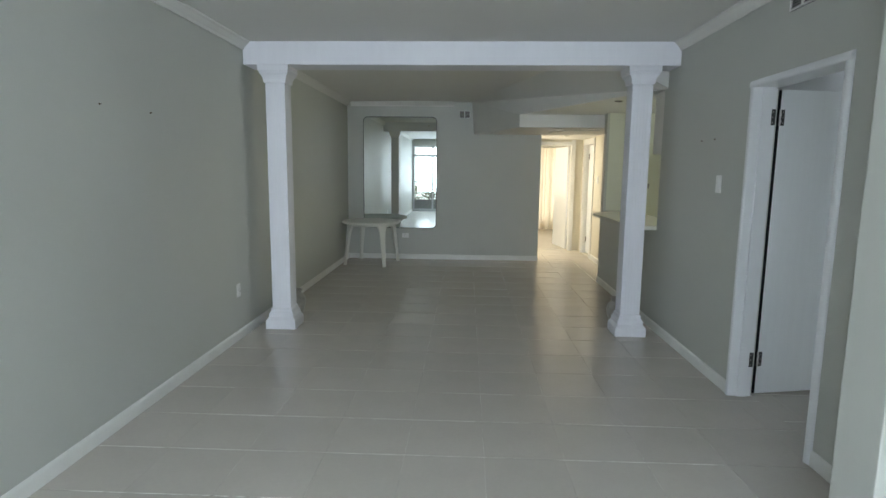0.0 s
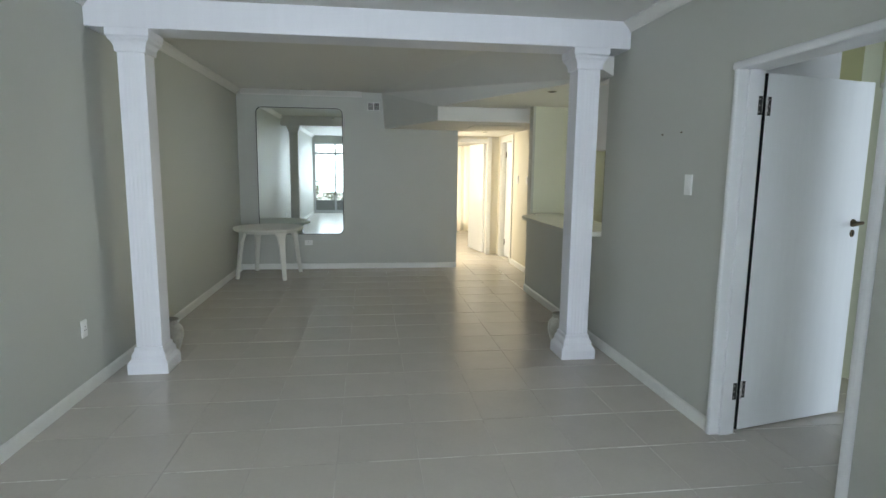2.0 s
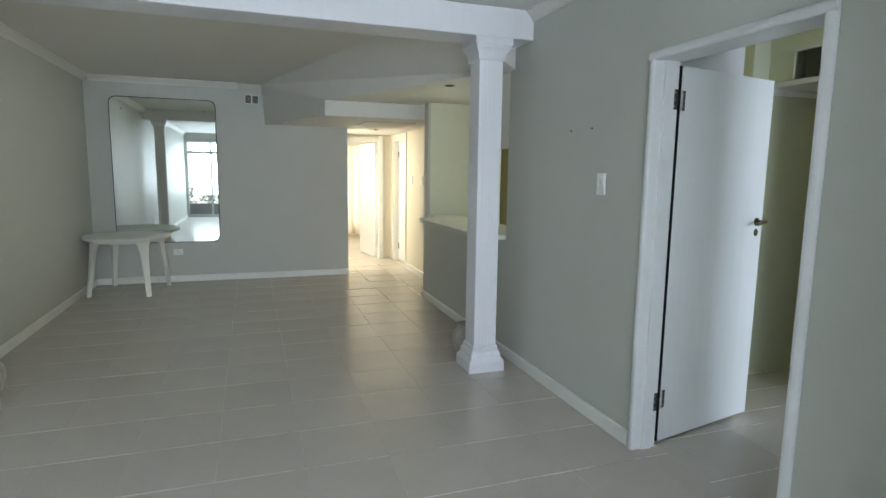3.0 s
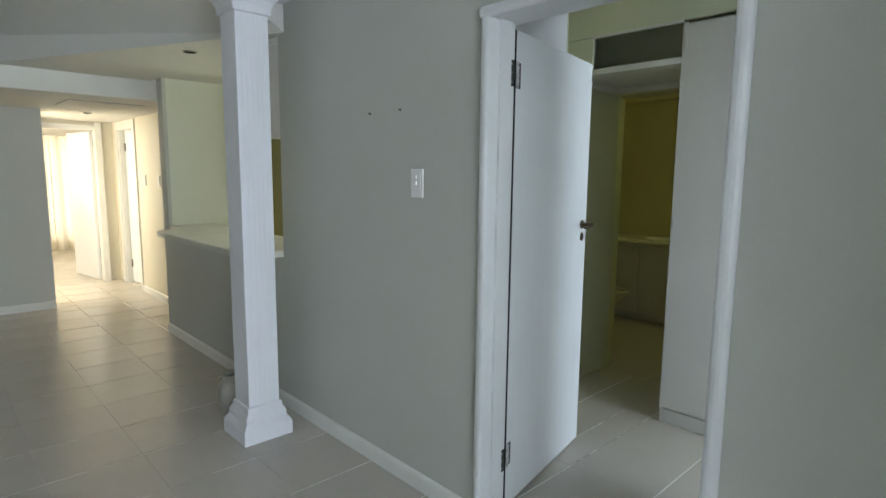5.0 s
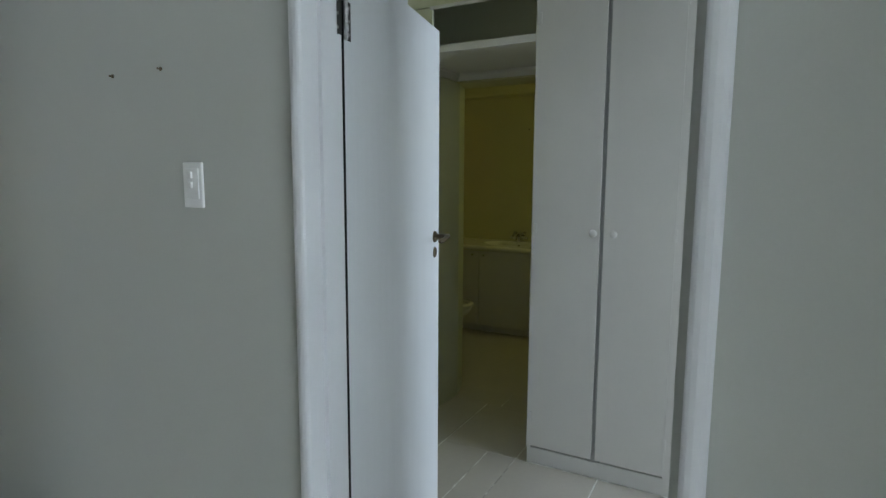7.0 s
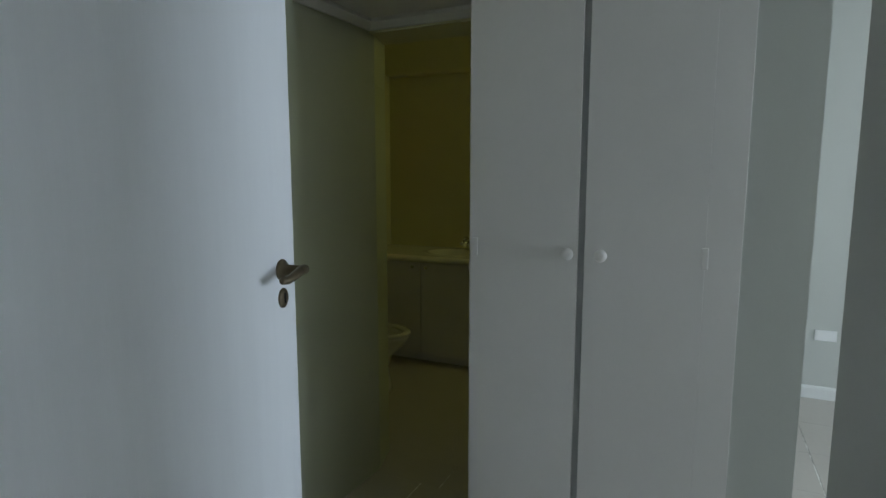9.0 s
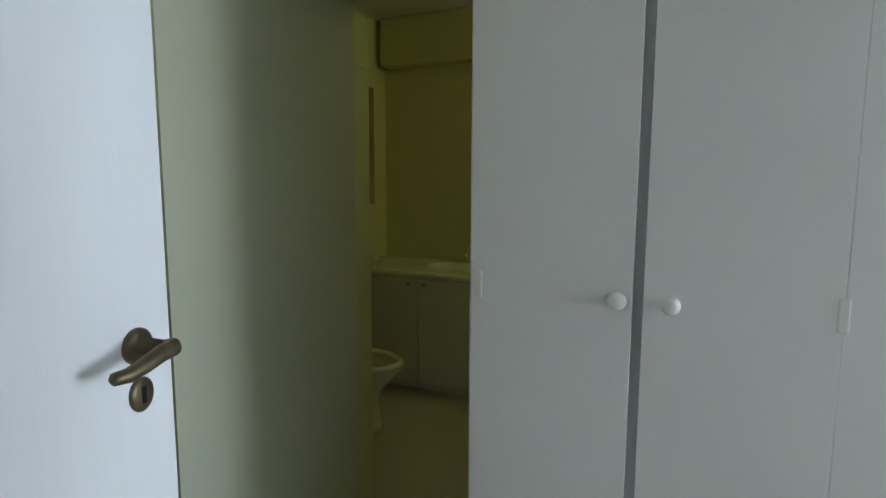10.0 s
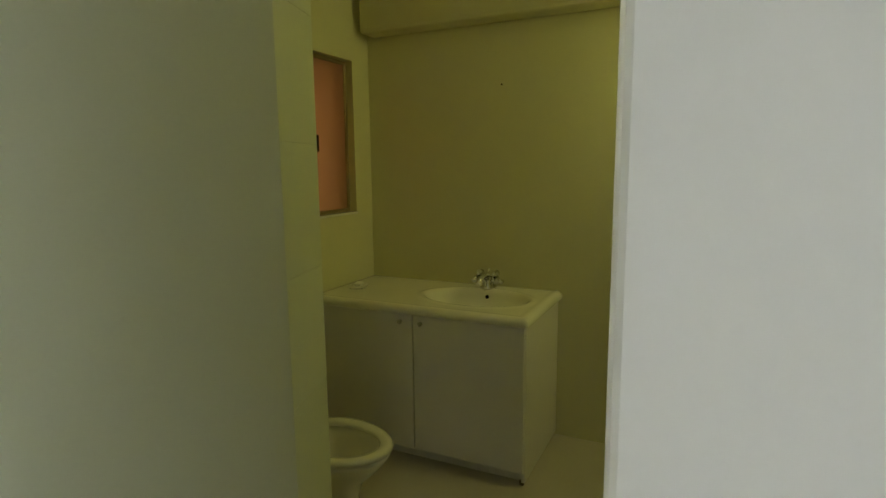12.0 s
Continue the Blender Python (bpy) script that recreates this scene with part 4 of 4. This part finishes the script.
def oval(bm, rings, cx=0.0, steps=32):
    """Egg-shaped rings (half width, front reach, back reach, height), front along -y."""
    made = []
    for w_, fr_, bk, z in rings:
        made.append([bm.verts.new((cx + w_ * math.cos(a), (bk if math.sin(a) > 0 else fr_) * math.sin(a), z)) for a in (2 * math.pi * i / steps for i in range(steps))])
    for a, b in zip(made, made[1:]):
        for i in range(steps):
            f = bm.faces.new((a[i], a[(i + 1) % steps], b[(i + 1) % steps], b[i]))
            f.smooth = True
    return made


wc = thing("toilet", pose(5.11, 5.165, 0.012), "white ceramic toilet with the lid raised", "toilet")
bm = bmesh.new()
r = oval(bm, [(0.105, 0.13, 0.24, 0), (0.10, 0.125, 0.24, 0.03), (0.085, 0.10, 0.22, 0.16), (0.10, 0.13, 0.22, 0.24), (0.155, 0.215, 0.23, 0.32), (0.178, 0.25, 0.235, 0.365), (0.18, 0.255, 0.235, 0.385), (0.145, 0.215, 0.19, 0.385), (0.132, 0.2, 0.175, 0.36), (0.09, 0.13, 0.12, 0.27), (0.05, 0.06, 0.06, 0.22)])
bm.faces.new(r[0][::-1])
bm.faces.new(r[-1])
part("bowl", bm, CERAMIC, wc)
bm = bmesh.new()
r = oval(bm, [(0.182, 0.258, 0.225, 0.388), (0.188, 0.264, 0.228, 0.398), (0.18, 0.256, 0.22, 0.41), (0.162, 0.236, 0.202, 0.414), (0.142, 0.212, 0.18, 0.409), (0.136, 0.205, 0.172, 0.398), (0.14, 0.21, 0.178, 0.388)])
part("seat", bm, CERAMIC, wc, "white oval seat")
part("water", extrude(bmesh.new(), [(0.05 * math.cos(i * 0.3927), 0.06 * math.sin(i * 0.3927)) for i in range(16)], 0.002, pose(0, 0, 0.235, 90)), GLASS, wc)
part("lid", slab(-0.18, 0.18, 0.235, 0.25, 0.40, 0.80, 0.006), CERAMIC, wc)
part("cistern", slab(-0.2, 0.2, 0.36, 0.553, 0.40, 0.80, 0.02), CERAMIC, wc)
part("outlet", slab(-0.09, 0.09, 0.2, 0.553, 0.0, 0.40, 0.02), CERAMIC, wc)

bw = tagged(new("window_2"), "small bathroom window with amber-lit frosted glass and aluminium frame", "window", kind="structure")
bm = bmesh.new()
for x0, x1, z0, z1 in ((5.45, 6.17, 1.25, 1.27), (5.45, 6.17, 2.10, 2.12), (5.45, 5.47, 1.27, 2.10), (6.15, 6.17, 1.27, 2.10), (5.79, 5.815, 1.27, 2.10)):
    box(bm, x0, x1, YB + 0.045, YB + 0.085, z0, z1, 0.003)
part("window_frame", bm, BRASS, bw, "narrow dull brass-coloured frame")
part("pane", slab(5.47, 5.79, YB + 0.063, YB + 0.067, 1.27, 2.10), FROSTED, bw)
part("pane", slab(5.815, 6.15, YB + 0.053, YB + 0.057, 1.27, 2.10), FROSTED, bw)
part("latch", slab(5.865, 5.885, YB + 0.036, YB + 0.05, 1.60, 1.69, 0.003), DARK, bw, "black sliding latch")
part("window_sill", slab(5.45, 6.17, YB - 0.012, YB + 0.045, 1.238, 1.252, 0.003), CERAMIC, bw)
structure("light_well", slab(4.9, 6.5, 6.4, 6.5, 0, 3), CREAM, "wall of the light well outside the bathroom", "wall")

# ---- floor tiles ----
P = 0.425
shapes = {}


def tile_shape(w, l):
    key = (round(w, 3), round(l, 3))
    if key not in shapes:
        bm = bmesh.new()
        h, top, bev = -0.006, 0.0, 0.0007
        rings = [[bm.verts.new((sx * (w / 2 - i), sy * (l / 2 - i), z)) for sx, sy in ((-1, -1), (1, -1), (1, 1), (-1, 1))] for i, z in ((0, h), (0, top - bev), (bev, top))]
        for a, b in zip(rings, rings[1:]):
            for i in range(4):
                bm.faces.new((a[i], a[(i + 1) % 4], b[(i + 1) % 4], b[i]))
        bm.faces.new(rings[-1])
        shapes[key] = mesh_of("tile", bm, TILE)
    return shapes[key]


def cells(x0, x1, y0, y1, ox, oy):
    i = math.floor((x0 - ox) / P)
    while ox + i * P < x1 - 0.02:
        a, b = max(x0, ox + i * P), min(x1, ox + (i + 1) * P)
        j = math.floor((y0 - oy) / P)
        while oy + j * P < y1 - 0.02:
            c, d = max(y0, oy + j * P), min(y1, oy + (j + 1) * P)
            if b - a > 0.02 and d - c > 0.02:
                yield (a + b) / 2, (c + d) / 2, b - a - 0.0012, d - c - 0.007
            j += 1
        i += 1


def laid(area):
    for x, y, w, l in cells(*area):
        ob = new("tile", tile_shape(w, l))
        ob.parent = floor_base
        ob.location = (x, y, rng.uniform(-0.0005, 0.0005))
        ob.rotation_euler = (rng.gauss(0, 0.0016), rng.gauss(0, 0.0016), 0)


laid((XL, XR, 1.67, YM, 1.19, 4.22))
laid((1.44, 2.4, YM, 10.92, 1.19, 4.22))
laid((2.2, XF, 3.045, 4.08, 3.185, 3.92))
laid((XF, 4.2, 3.86, 4.6, 3.61, 3.92))
far = bmesh.new()
for area in ((XL, XR, YW, 1.67, 1.19, 4.22), (0.3, 4.5, 11.04, 14.75, 1.19, 4.22), (2.05, 2.4, 7.82, YM, 1.19, 4.22), (2.2, 6.19, YW, 3.045, 3.185, 3.92), (4.2, 4.42, 3.86, 4.75, 4.2, 3.4), (2.79, XF, 4.08, 5.4, 3.185, 3.92), (2.2, 4.8, 5.56, K1, 1.19, 4.22), (2.2, 2.79, 2.97, 3.0, 3.185, 3.92), (2.04, 2.2, D0, D1, 1.19, 4.22), (1.44, 2.24, 10.92, 11.04, 1.19, 4.22), (2.52, 3.3, 9.2, 10.9, 1.19, 4.22)):
    for x, y, w, l in cells(*area):
        r = [far.verts.new((x + sx * w / 2, y + sy * l / 2, z)) for z in (-0.006, 0.0) for sx, sy in ((-1, -1), (1, -1), (1, 1), (-1, 1))]
        far.faces.new(r[4:])
        for i in range(4):
            far.faces.new((r[i], r[(i + 1) % 4], r[4 + (i + 1) % 4], r[4 + i]))
ob = part("tile_field", far, TILE, floor_base)
tagged(ob, kind="stuff")
